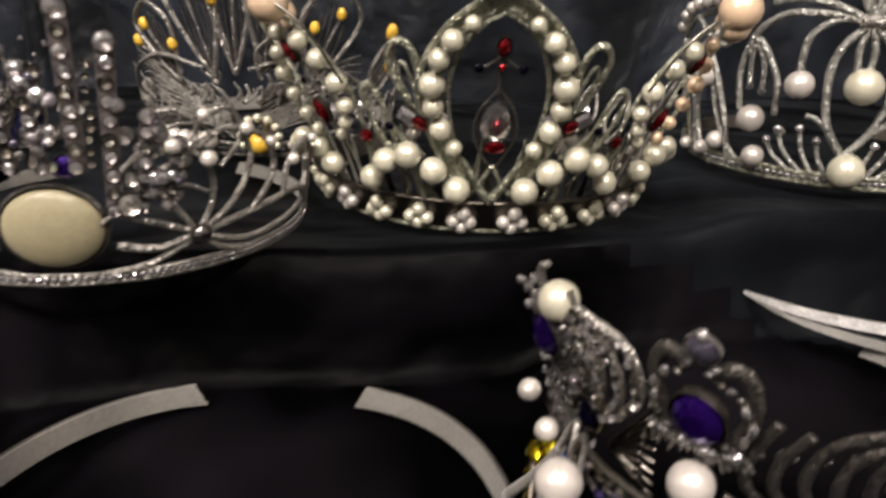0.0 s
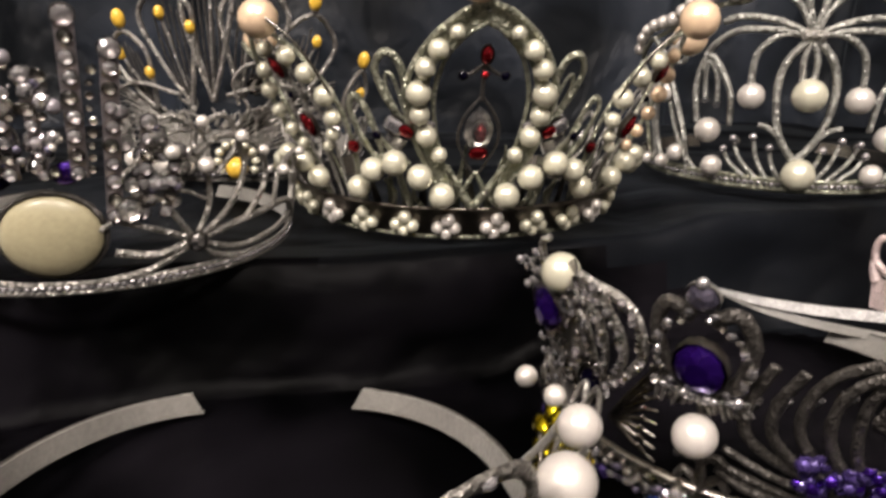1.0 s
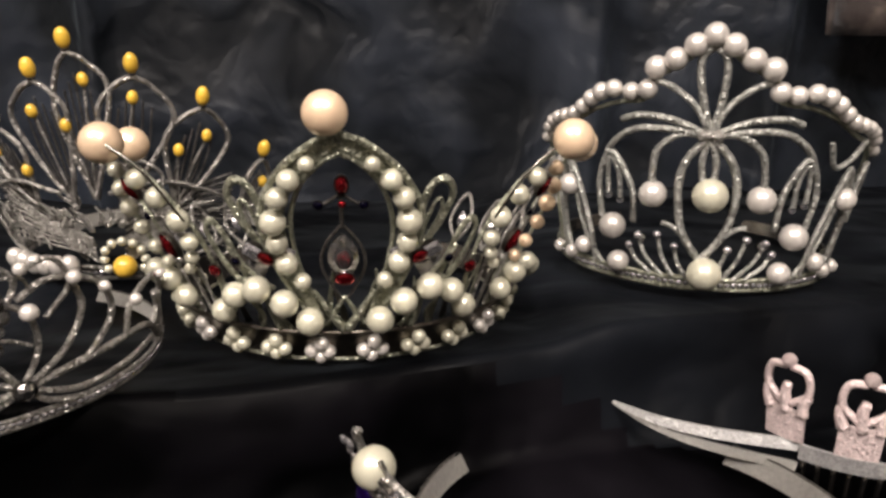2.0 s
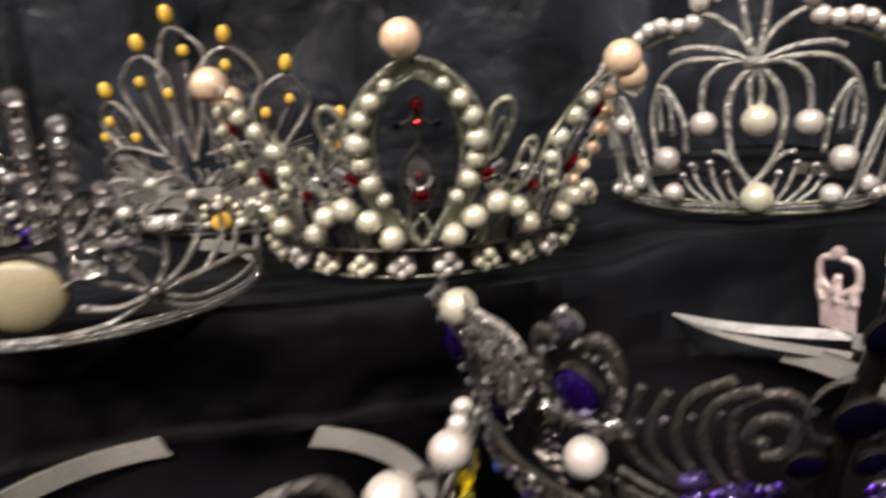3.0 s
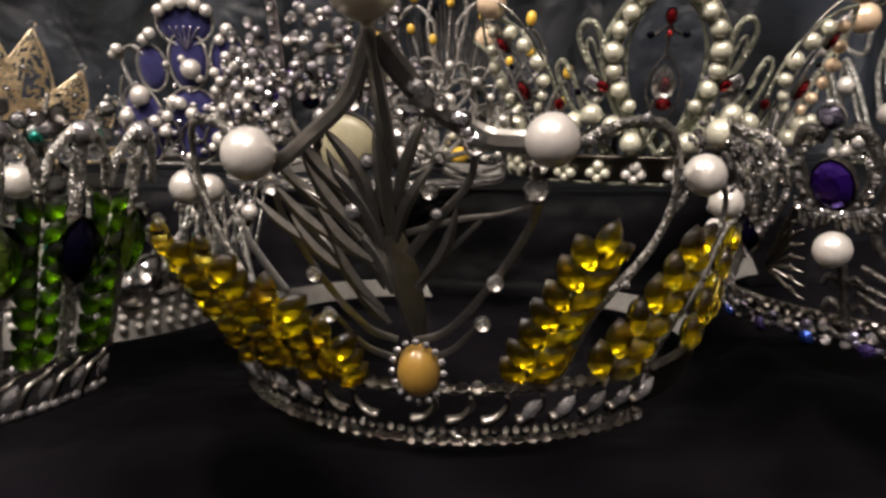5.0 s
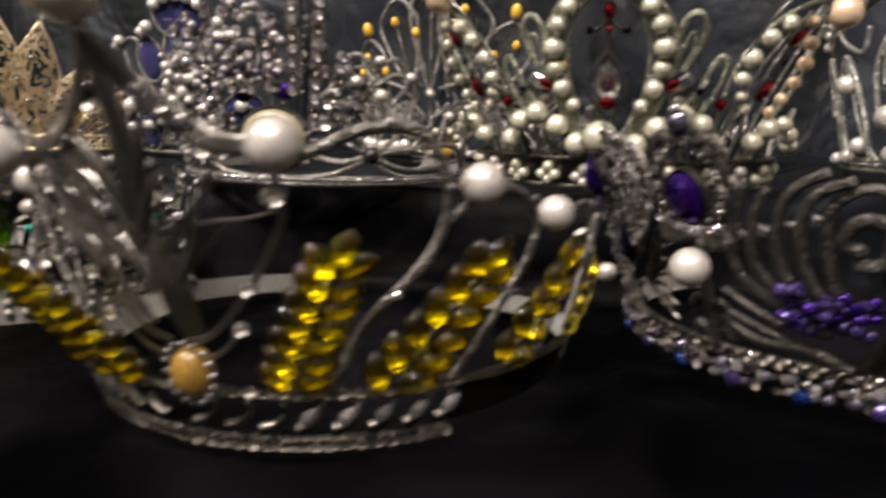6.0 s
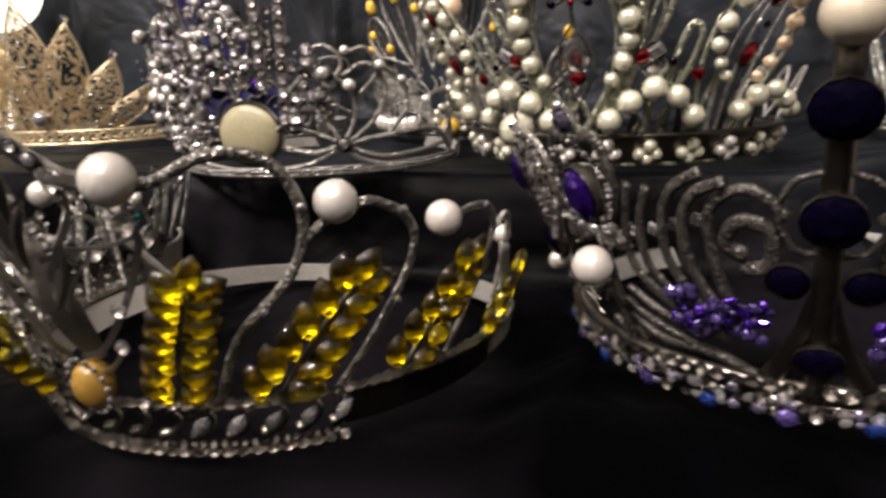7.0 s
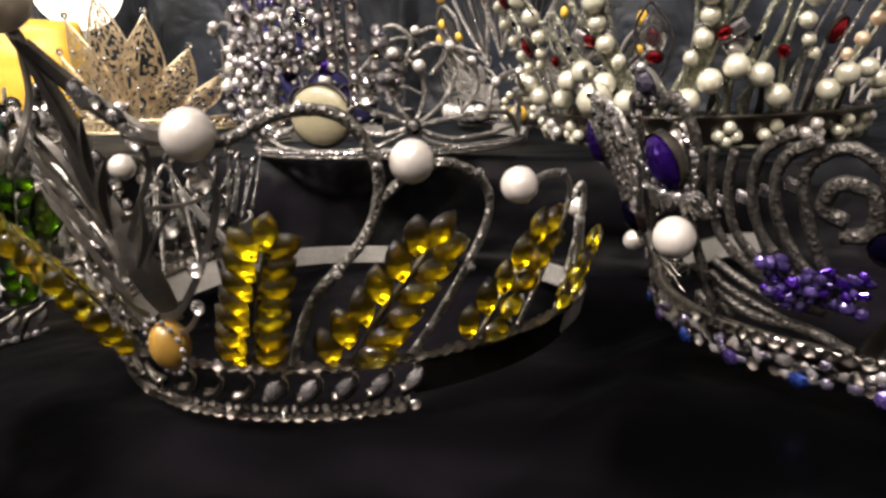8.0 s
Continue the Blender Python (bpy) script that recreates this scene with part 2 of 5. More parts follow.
BACKING = {AMBER.name: AMBER_FOIL, GREEN.name: GREEN_FOIL, GLASSY.name: SMOKE, CLEAR.name: PLAIN}


def leaf_mesh(name, mat, outline):
    """A leaf shaped resin stone: a smooth domed face with a small table over a foiled back with a flat keel. z is its face."""
    n = len(outline)
    rows = [(1.0, 0.06), (0.86, 0.24), (0.62, 0.37), (0.34, 0.42), (0.94, -0.04), (0.46, -0.36)]
    vs = [(x * k, y * k, z) for k, z in rows for x, y in outline]
    fs = [tuple(range(3 * n, 4 * n)), tuple(reversed(range(5 * n, 6 * n)))]
    for i in range(n):
        k = (i + 1) % n
        fs += [(j * n + i, j * n + k, (j + 1) * n + k, (j + 1) * n + i) for j in range(3)]
        fs += [(4 * n + i, 4 * n + k, k, i), (5 * n + i, 5 * n + k, 4 * n + k, 4 * n + i)]
    me = mesh_of(name, vs, fs, mat)
    me.materials.append(BACKING[mat.name])
    for poly in me.polygons:
        if all(v >= 4 * n for v in poly.vertices):
            poly.material_index = 1
    return me


def cut_mesh(name, mat, outline, table=0.55, crown=0.45, back=0.55):
    """A cut stone: outline (unit size) at the girdle, a bevelled crown with a flat table, a pointed back. z is its face."""
    n = len(outline)
    vs = [(x, y, 0.12) for x, y in outline] + [(x, y, -0.05) for x, y in outline]
    vs += [((x * 0.5 + outline[(i + 1) % n][0] * 0.5) * (table + 1) * 0.52, (y * 0.5 + outline[(i + 1) % n][1] * 0.5) * (table + 1) * 0.52, crown * 0.72)
           for i, (x, y) in enumerate(outline)]
    vs += [(x * table, y * table, crown) for x, y in outline] + [(0, 0, -back)]
    fs = [tuple(range(3 * n, 4 * n))]
    for i in range(n):
        k = (i + 1) % n
        fs += [(n + i, n + k, k, i), (i, k, 2 * n + i), (2 * n + i, k, 2 * n + k), (3 * n + k, 2 * n + i, 2 * n + k), (3 * n + i, 2 * n + i, 3 * n + k),
               (n + k, n + i, 4 * n)]
    me = mesh_of(name, vs, fs, mat, smooth=False)
    if mat.node_tree.nodes["Principled BSDF"].inputs["Transmission Weight"].default_value > 0.5:
        me.materials.append(BACKING.get(mat.name, MIRROR))
        for poly in me.polygons:
            if 4 * n in poly.vertices:
                poly.material_index = 1
    return me


def ellipse_outline(n=10, b=1.0):
    return [(math.cos(2 * math.pi * i / n), b * math.sin(2 * math.pi * i / n)) for i in range(n)]


def navette_outline(b=0.5):
    side = [(1 - 2 * i / 5, b * (1 - (1 - 2 * i / 5) ** 2) ** 0.8) for i in range(6)]
    return side + [(-x, -y) for x, y in side[1:-1]]


def cup_mesh(name, mat, n=12):
    """A shallow claw setting under a stone of unit size."""
    ring = [(1.12, 0.10), (1.12, -0.35), (0.8, -0.62), (0.0, -0.66)]
    vs, fs = [], []
    for r, z in ring:
        for i in range(n):
            w = 2 * math.pi * i / n
            vs.append((r * math.cos(w), r * math.sin(w), z))
    for j in range(len(ring) - 1):
        for i in range(n):
            k = (i + 1) % n
            fs.append((j * n + i, (j + 1) * n + i, (j + 1) * n + k, j * n + k))
    return mesh_of(name, vs, fs, mat)


BALLS, STONES, WIDE = {}, {}, 1.08


def ball(mat, fine=1):
    key = (mat.name, fine)
    if key not in BALLS:
        BALLS[key] = ball_mesh("bead", mat, *((12, 7), (20, 12), (32, 20))[fine])
    return BALLS[key]


def stone(kind, mat):
    key = (kind, mat.name)
    if key not in STONES:
        if kind == "round":
            STONES[key] = cut_mesh("round_stone", mat, ellipse_outline(8), 0.42, 0.58)
        elif kind == "oval":
            STONES[key] = cut_mesh("oval_stone", mat, ellipse_outline(12, 0.78), 0.5, 0.35)
        elif kind == "navette":
            STONES[key] = cut_mesh("navette_stone", mat, navette_outline(0.56), 0.36, 0.40, 0.50)
        elif kind == "leaf":
            STONES[key] = leaf_mesh("leaf_stone", mat, navette_outline(0.58))
        elif kind == "square":
            STONES[key] = cut_mesh("square_stone", mat, [(1, 0.6), (0.8, 0.8), (-0.8, 0.8), (-1, 0.6), (-1, -0.6), (-0.8, -0.8), (0.8, -0.8), (1, -0.6)], 0.6, 0.4)
        else:
            STONES[key] = cup_mesh("cup", mat)
    return STONES[key]


def smooth_step(u):
    u = min(1.0, max(0.0, u))
    return u * u * (3 - 2 * u)


class Ring:
    """The leaning wall of a tiara: angle in degrees from its front (plus to its right as one faces it), height in mm."""

    def __init__(self, name, x, y, z, radius, flare, yaw, label, category="tiara", group="tiaras on the table", deep=0.0):
        self.radius, self.flare, self.deep, self.lean = radius, flare, deep, 0.0
        self.thing, self.base = new(name), SILVER
        self.thing.matrix_basis = pose(x, y, z, 0, 0, yaw)
        tagged(self.thing, label, category, group)

    def at(self, a, h, out=0.0):
        r, w = self.radius + self.flare * h / 1000 + self.deep * smooth_step((abs(a) - 55) / 105) + out, radians(a + self.lean * max(0.0, h - 60))
        return Vector((r * math.sin(w), -r * math.cos(w), h / 1000))

    def stand(self, a, h, out=0.0, turn=0.0, tip=0.0):
        """A pose on the wall: x along it, y up it, z outward; turn spins it in the wall, tip leans it."""
        w = radians(a)
        t = Vector((math.cos(w), math.sin(w), 0))
        u = Vector((self.flare * math.sin(w), -self.flare * math.cos(w), 1)).normalized()
        n = t.cross(u)
        m = Matrix((t, u, n)).transposed().to_4x4()
        m.translation = self.at(a, h, out)
        return m @ pose(0, 0, 0, tip, 0, turn)

    def wire(self, name, pts, r, mat=None, parent=None, taper=1.0, out=0.0, sides=6, steps=7, flat=1.0):
        path = [self.at(q[0], q[1], out + (q[2] if len(q) > 2 else 0.0)) for q in glide(pts, steps)]
        return child(name, tube_mesh(name, path, r * (WIDE if (mat or self.base) in (SILVER, OLD, DIM, STEM, FROST) else 1.2), mat or self.base, sides, taper, flat, (mat or self.base) in (SILVER, OLD, DIM, STEM, FROST)), parent or self.thing)

    def pair(self, name, pts, r, mat=None, parent=None, taper=1.0, out=0.0, sides=6, flat=1.0):
        self.wire(name, pts, r, mat, parent, taper, out, sides, 7, flat)
        self.wire(name, [(-q[0], *q[1:]) for q in pts], r, mat, parent, taper, out, sides, 7, flat)

    def bead(self, name, a, h, r, mat, out=0.0, fine=1, parent=None, tall=1.0):
        m = self.stand(a, h, out) @ Matrix.Diagonal((r, r * tall, r, 1))
        return child(name, ball(mat, fine), parent or self.thing, m)

    def beads(self, name, rows, mat, out=0.0, fine=1, parent=None, mirror=True):
        for a, h, r in rows:
            self.bead(name, a, h, r / 1000, mat, out, fine, parent)
            if mirror and abs(a) > 0.01:
                self.bead(name, -a, h, r / 1000, mat, out, fine, parent)

    def gem(self, name, kind, a, h, r, mat, turn=0.0, out=0.002, parent=None, cup=None, tip=0.0, deep=1.0, swivel=0.0):
        m = self.stand(a, h, out) @ pose(0, 0, 0, 0, swivel, 0) @ pose(0, 0, 0, tip, 0, turn)
        g = child(name, stone(kind, mat), parent or self.thing, m @ Matrix.Diagonal((r, r, r * deep, 1)))
        if cup:
            wide = (1, 0.66, 1) if kind == "navette" else (1, 0.8, 1) if kind == "oval" else (1, 1, 1)
            child("setting", stone("cup", cup), parent or self.thing, m @ Matrix.Diagonal((r * wide[0], r * wide[1], r * 0.8, 1)))
        return g

    def strip(self, name, a0, a1, h0, h1, thick, mat, steps=40, wave=None, parent=None):
        """A curved band of the wall between two heights, with thickness; wave(a) lifts it."""
        vs, fs = [], []
        for i in range(steps + 1):
            a = a0 + (a1 - a0) * i / steps
            lift = wave(a) if wave else 0.0
            for h, o in ((h0, 0), (h1, 0), (h1, thick), (h0, thick)):
                vs.append(self.at(a, h + lift, o))
        for i in range(steps):
            for k in range(4):
                a, b = 4 * i + k, 4 * i + (k + 1) % 4
                fs.append((a, a + 4, b + 4, b))
        fs += [(0, 1, 2, 3), (4 * steps + 3, 4 * steps + 2, 4 * steps + 1, 4 * steps)]
        me = mesh_of(name, vs, fs, mat, smooth=False)
        return child(name, me, parent or self.thing)

    def stones(self, name, kind, a0, a1, h, r, mat, gap=2.1, out=0.001, parent=None, wave=None, deep=1.0):
        """A row of equal stones along the wall."""
        rr = self.radius + self.flare * h / 1000
        n = max(1, int(abs(a1 - a0) * math.pi / 180 * rr / (r * gap)))
        for i in range(n + 1):
            a = a0 + (a1 - a0) * i / n
            self.gem(name, kind, a, h + (wave(a) if wave else 0), r, mat, random.uniform(-25, 25), out, parent, tip=random.uniform(-22, 22), deep=deep)

    def arms(self, a0, a1, h0, h1, mat, lift=0.0, spread=0.0):
        """The two rear arms of the head band; lift and spread are what their ends gain in height (mm) and radius (m)."""
        for s in (-1, 1):
            a1 += 3 if s > 0 and spread else 0
            ob = self.strip("band_arm", s * a0, s * a1, h0, h1, 0.0016, mat, 30, lambda a: lift * (abs(a) - a0) / (a1 - a0))
            ob["label"] = "satin wrapped rear arm of the band"
            vs = ob.data.vertices
            for i in range(len(vs)):
                away = spread * smooth_step(i // 4 / 30)
                vs[i].co += Vector((vs[i].co.x, vs[i].co.y, 0)).normalized() * away
            for i in range(0, len(vs), 4):
                lap = 0.0006 * math.sin(i * 0.55) ** 2 + 0.0004 * noise.noise((i * 0.31, s * 5.0, a0))
                vs[i + 2].co += Vector((vs[i + 2].co.x, vs[i + 2].co.y, 0)).normalized() * lap
                vs[i + 3].co += Vector((vs[i + 3].co.x, vs[i + 3].co.y, 0)).normalized() * lap
            for k in (len(vs) - 3, len(vs) - 2):
                vs[k].co = self.at(s * (a1 - 4.5), h1 + lift, spread + (0.0 if k == len(vs) - 3 else 0.0016))
            n = 14
            for h, r in ((h0, 0.0009), (h1, 0.0007)):
                self.wire("arm_edge", [(s * (a0 + (a1 - (4.5 if h == h1 else 0) - a0) * i / n), h + lift * i / n, spread * smooth_step(i / n)) for i in range(n + 1)], r, DIM if h == h1 else SILVER, ob, out=0.0012, steps=3)


# ---- the room, the table and its cloths ----
def slab(name, x0, y0, z0, x1, y1, z1, mat):
    vs = [(x, y, z) for z in (z0, z1) for y in (y0, y1) for x in (x0, x1)]
    fs = [(0, 2, 3, 1), (4, 5, 7, 6), (0, 1, 5, 4), (2, 6, 7, 3), (0, 4, 6, 2), (1, 3, 7, 5)]
    return tagged(new(name, mesh_of(name, vs, fs, mat, False)), kind="structure")


slab("floor", -2.2, -2.2, -0.85, 2.2, 1.9, -0.80, BOARD)
slab("ceiling", -2.2, -2.2, 1.70, 2.2, 1.9, 1.75, CEILING)
slab("wall_north", -2.2, 1.9, -0.85, 2.2, 2.0, 1.75, PLASTER)
slab("wall_south", -2.2, -2.3, -0.85, 2.2, -2.2, 1.75, PLASTER)
slab("wall_east", 2.2, -2.3, -0.85, 2.3, 2.0, 1.75, PLASTER)
slab("wall_west", -2.3, -2.3, -0.85, -2.2, 2.0, 1.75, PLASTER)


def table_height(x, y):
    """The cloth: a low front level, a step up along a slanting edge, and a back level that rises a little."""
    edge = 0.345 + 0.16 * x + 0.012 * noise.noise((x * 5, 0.3, 1.7))
    up = smooth_step((y - edge) / 0.022 + 0.5)
    back = 0.0575 + 0.010 * smooth_step((x - 0.17) / 0.05)
    back += 0.02 * max(0.0, y - 0.50)
    low = -0.0022 + 0.0085 * smooth_step((x - 0.085) / 0.03)
    z = low + (back - low) * up
    calm = min(1.0, abs(y - edge) / 0.05)
    z -= 0.0036 * (1 + math.sin(34 * (y - 0.22 * x) + 2.5 * noise.noise((x * 4, y * 3, 7.0)))) * calm * (0.4 + 0.6 * abs(noise.noise((x * 3, y * 3, 9.0))))
    z -= 0.0017 * (1 + math.sin(88 * (y - 0.35 * x) + 4 * noise.noise((x * 3, y * 4, 1.0)))) * calm * max(0.0, 0.25 + noise.noise((x * 2.6, y * 2.6, 3.0)))
    z -= 0.0020 * (1 + noise.noise((x * 14, y * 14, 0.2))) * (0.5 + calm)
    z -= 0.0030 * max(0.0, noise.noise((x * 6 + y * 4, y * 11 - x * 3, 4.0))) * (1.4 - calm)
    return z


def sheet(name, xs, ys, height, mat, slant):
    vs = [(x, slant(x, y), height(x, slant(x, y))) for y in ys for x in xs]
    n = len(xs)
    fs = [(j * n + i, j * n + i + 1, (j + 1) * n + i + 1, (j + 1) * n + i) for j in range(len(ys) - 1) for i in range(n - 1)]
    return new(name, mesh_of(name, vs, fs, mat))


xs = list(np.linspace(-1.1, -0.5, 13)[:-1]) + list(np.linspace(-0.5, 0.55, 150)) + list(np.linspace(0.55, 1.1, 12)[1:])
ys = list(np.linspace(-0.45, 0.02, 30)[:-1]) + list(np.linspace(0.02, 0.78, 170))
def slanted(x, y):
    """Rows of the cloth run along the slanting step and straighten towards the table's ends."""
    return y + (0.16 * x + 0.012 * noise.noise((x * 5, 0.3, 1.7))) * (1 - smooth_step(abs(y - 0.345) / 0.42))


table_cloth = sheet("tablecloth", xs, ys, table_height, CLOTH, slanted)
table_cloth.data.materials.append(TIER_AND_LIT)
# tier tone also spreads over the lower right: light painted into the cloth
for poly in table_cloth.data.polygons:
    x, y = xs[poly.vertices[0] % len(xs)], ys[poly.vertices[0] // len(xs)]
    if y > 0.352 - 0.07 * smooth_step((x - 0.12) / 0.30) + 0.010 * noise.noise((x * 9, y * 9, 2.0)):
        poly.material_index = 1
tagged(table_cloth, "black satin cloth draped over a stepped display table", "tablecloth", kind="structure")
slab("table", -1.1, -0.45, -0.80, 1.1, 0.80, -0.03, BOARD)
tagged(bpy.data.objects["table"], "wooden display table hidden under black cloth", "table")


def drape_depth(x, z):
    d = 0.755 + 0.010 * math.sin(x * 21 + 1.3 * math.sin(z * 6)) + 0.012 * noise.noise((x * 7, z * 3, 2.0)) + 0.004 * noise.noise((x * 22, z * 18, 5.0))
    for x0, w in ((-0.335, 0.012), (-0.16, 0.010), (0.30, 0.016), (0.47, 0.012)):
        d -= 0.022 * math.exp(-((x - x0 - 0.02 * z) / w) ** 2)
    return d


n_x, n_z = 260, 60
vs = []
for j in range(n_z):
    z = 0.03 + 0.95 * j / (n_z - 1)
    for i in range(n_x):
        x = -1.1 + 2.2 * i / (n_x - 1)
        vs.append((x, drape_depth(x, z), z))
fs = [(j * n_x + i, j * n_x + i + 1, (j + 1) * n_x + i + 1, (j + 1) * n_x + i) for j in range(n_z - 1) for i in range(n_x - 1)]
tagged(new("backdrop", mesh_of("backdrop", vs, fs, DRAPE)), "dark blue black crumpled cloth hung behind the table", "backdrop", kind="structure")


# ---- amber stone tiara ----
def amber_tiara():
    T = Ring("tiara", -0.012, 0.208, 0.003, 0.085, 0.25, 0, "silver tiara with amber navette leaf sprays and white pearls", deep=0.012)
    for h, r in ((-3.6, 0.0011), (14.6, 0.0012)):
        reach = 52 if h < 0 else 98
        T.wire("rim_wire", [(a, h) for a in range(-reach, reach + 1, 6)], r, PLAIN, steps=3)
        T.stones("rim_stone", "round", -reach, reach, h + 1.5, 0.0022, CLEAR, 2.0, 0.0012)
    T.stones("rim_stone", "round", -50, 50, 1.2, 0.0014, CLEAR, 2.2, 0.0012)
    for s in (-1, 1):
        T.strip("side_band", s * 52, s * 100, 2, 13, 0.0012, DARK)
        lining = T.strip("band_lining", s * 52, s * 98, 2, 14, -0.0009, PALE)
        lining["label"] = "pale satin lining inside the band"
    for a in range(-49, 50, 7):
        s = 1 if a >= 0 else -1
        T.wire("rim_leaf", [(a, 3.5), (a + 3 * s, 5), (a + 5 * s, 9), (a + 4.6 * s, 12.5)], 0.0019, PLAIN, taper=0.25, steps=4)
        if abs(a) > 15:
            T.gem("rim_navette", "navette", a + 2.5 * s, 8, 0.0044, FOIL, 55 * s, 0.0015)
    T.arms(97, 161, 5, 13.5, SATIN, -9.0, 0.010)
    # centre: cabochon, blade shaped trunk, branches and the top pearl
    T.bead("cabochon", 2.2, 21, 0.0062, OCHRE, 0.0008, 2, tall=1.35)
    for i in range(16):
        w = 2 * math.pi * i / 16
        T.gem("cabochon_stone", "round", 2.2 + 4.6 * math.cos(w), 21 + 9.6 * math.sin(w), 0.0012, FOIL, 0, 0.003)
    def blade(name, foot, tip, wide, keel=0.0022, bow=0.0, roll=0.0):
        """A flat cast leaf with a raised keel, between two places on the wall (angle, height, out)."""
        n, vs, fs = 10, [], []
        p, q = T.at(*foot), T.at(*tip)
        along = (q - p).normalized()
        face = Vector((p.x + q.x, p.y + q.y, -0.05)).normalized()
        across = along.cross(face).normalized()
        face = across.cross(along)
        spin = Matrix.Rotation(radians(roll), 3, along)
        face, across = spin @ face, spin @ across
        for i in range(n + 1):
            u = i / n
            w = wide * (0.10 + 0.90 * math.sin(math.pi * (0.08 + 0.92 * u)) ** 0.75) if i < n else wide * 0.04
            c = p.lerp(q, u) + across * (bow * math.sin(math.pi * u)) + face * (0.15 * abs(bow) * math.sin(math.pi * u))
            for side, lift in ((-w, 0.0), (0, keel * w / wide), (w, 0.0), (0, -0.0010)):
                vs.append(c + across * side + face * lift)
        for i in range(n):
            for k in range(4):
                x, y = 4 * i + k, 4 * i + (k + 1) % 4
                fs.append((x, y, y + 4, x + 4))
        fs += [(3, 2, 1, 0), (4 * n, 4 * n + 1, 4 * n + 2, 4 * n + 3)]
        return child(name, mesh_of(name, vs, fs, CAST, False), T.thing)

    blade("trunk_leaf", (1.8, 28, -0.0065), (-1.8, 68, -0.003), 0.0044, 0.0075)
    blade("trunk_leaf", (-0.8, 62, 0.002), (-1.5, 90, 0.004), 0.0024, 0.0024)
    for s, a0, h0, a1, h1, wide, bow in ((-1, 1.5, 58, 7.5, 79, 0.0020, 0.002), (1, 0.5, 60, 6.5, 81, 0.0019, 0.002), (-1, 2.0, 66, 8.0, 90, 0.0020, 0.002), (1, 1.0, 70, 5.5, 92, 0.0018, 0.001),
                                         (-1, 0.5, 45, 6.5, 64, 0.0020, 0.002), (-1, 5.0, 60, 14.0, 74, 0.0018, 0.002), (-1, 8.0, 50, 16.0, 66, 0.0018, 0.002)):
        blade("leaf_blade", (s * a0 - 0.5, h0, 0.003), (s * a1 - 0.5, h1, 0.002 + 0.00012 * (h1 - 60)), wide, 0.0012, -s * bow, 24)
    for a0, h0, a1, h1, wide, bow in ((-3, 40, -10, 60, 0.0020, -0.002), (-5, 62, -13, 84, 0.0020, -0.002), (-8, 50, -17, 66, 0.0018, -0.002), (-10, 60, -19, 74, 0.0018, -0.001), (3, 48, 9, 70, 0.0016, 0.002), (-3, 66, -9, 84, 0.0020, -0.001), (-6, 72, -14, 92, 0.0020, -0.002), (-8, 66, -17, 80, 0.0018, -0.001), (-4, 54, -12, 70, 0.0022, -0.002), (-12, 70, -20, 88, 0.0018, -0.001), (-2, 36, -8, 50, 0.0020, -0.001), (-14, 58, -24, 70, 0.0018, -0.001)):
        blade("leaf_blade", (a0, h0, 0.003), (a1, h1, 0.003), wide, 0.0008, bow, 8)
    blade("trunk_leaf", (0.0, 78, 0.003), (-0.9, 112, 0.007), 0.0017, 0.0012)
    T.wire("top_stalk", [(0, 80, 0.0), (-0.6, 95, 0.002), (-0.9, 114, 0.007)], 0.0015, CAST)
    T.bead("top_pearl", -0.9, 121.5, 0.0086, IVORY, 0.008, 2)
    T.wire("branch", [(-0.4, 110, 0.006), (4.3, 98, 0.002), (12, 88, 0.002), (17.5, 86.5, 0.005)], 0.0025, CAST, taper=0.9, flat=0.22)
    T.wire("branch", [(-1.2, 110, 0.006), (-4.3, 97, 0.006), (-11, 86, 0.007), (-16, 79, 0.009)], 0.0020, CAST, taper=0.9, flat=0.22)
    T.pair("branch", [(1.5, 30), (7.6, 34), (14.9, 48.6), (20.5, 67), (19.9, 80)], 0.0010, CAST, flat=0.13)
    T.pair("branch", [(2.5, 46), (6, 54), (12.6, 66)], 0.0011, CAST, taper=0.4, flat=0.13)
    T.pair("branch", [(1.5, 56), (6, 66), (10.6, 76), (11.4, 86)], 0.0012, CAST, taper=0.6, flat=0.13)
    T.pair("branch", [(2, 24), (8, 27.5), (13.2, 36.5)], 0.0010, CAST, taper=0.6, flat=0.13)
    T.pair("branch", [(1.2, 62), (9, 66), (15, 67.5), (20.2, 70)], 0.0008, CAST, taper=0.5, flat=0.13)
    for a, h in ((4.6, 96.5), (11.4, 86), (14.9, 48.6), (19.9, 74), (13.2, 36.5)):
        for s in (-1, 1):
            T.gem("branch_crystal", "round", s * a, h, 0.0030 if h > 70 else 0.0022, CRYSTAL, 0, 0.0028, cup=FOIL)
    for i in range(12):
        a, h = random.uniform(3, 18), random.uniform(66, 104)
        if a > 3 + (h - 40) * 0.36 or h > 112 - a * 1.6:
            continue
        for s in (-1, 1):
            T.gem("branch_crystal", "round", s * a, h, random.uniform(0.0014, 0.0026), FOIL if i % 2 else CRYSTAL, 0, 0.0030, cup=DARK)
    for s in (-1, 1):
        big = [(s * 17, 86), (s * 23.5, 84.5), (s * 32, 91), (s * 39.3, 90.5), (s * 43.6, 82), (s * 45.2, 70), (s * 42.5, 55.6), (s * 33.4, 37.7), (s * 28, 16)]
        one = T.wire("stem", big, 0.0015, STEM, flat=0.6)
        two = T.wire("stem", [(s * 45.5, 67), (s * 50, 73), (s * 56, 75.5), (s * 63.2, 67.5), (s * 64.2, 55), (s * 58, 33), (s * 50.6, 15)], 0.0014, STEM, flat=0.6)
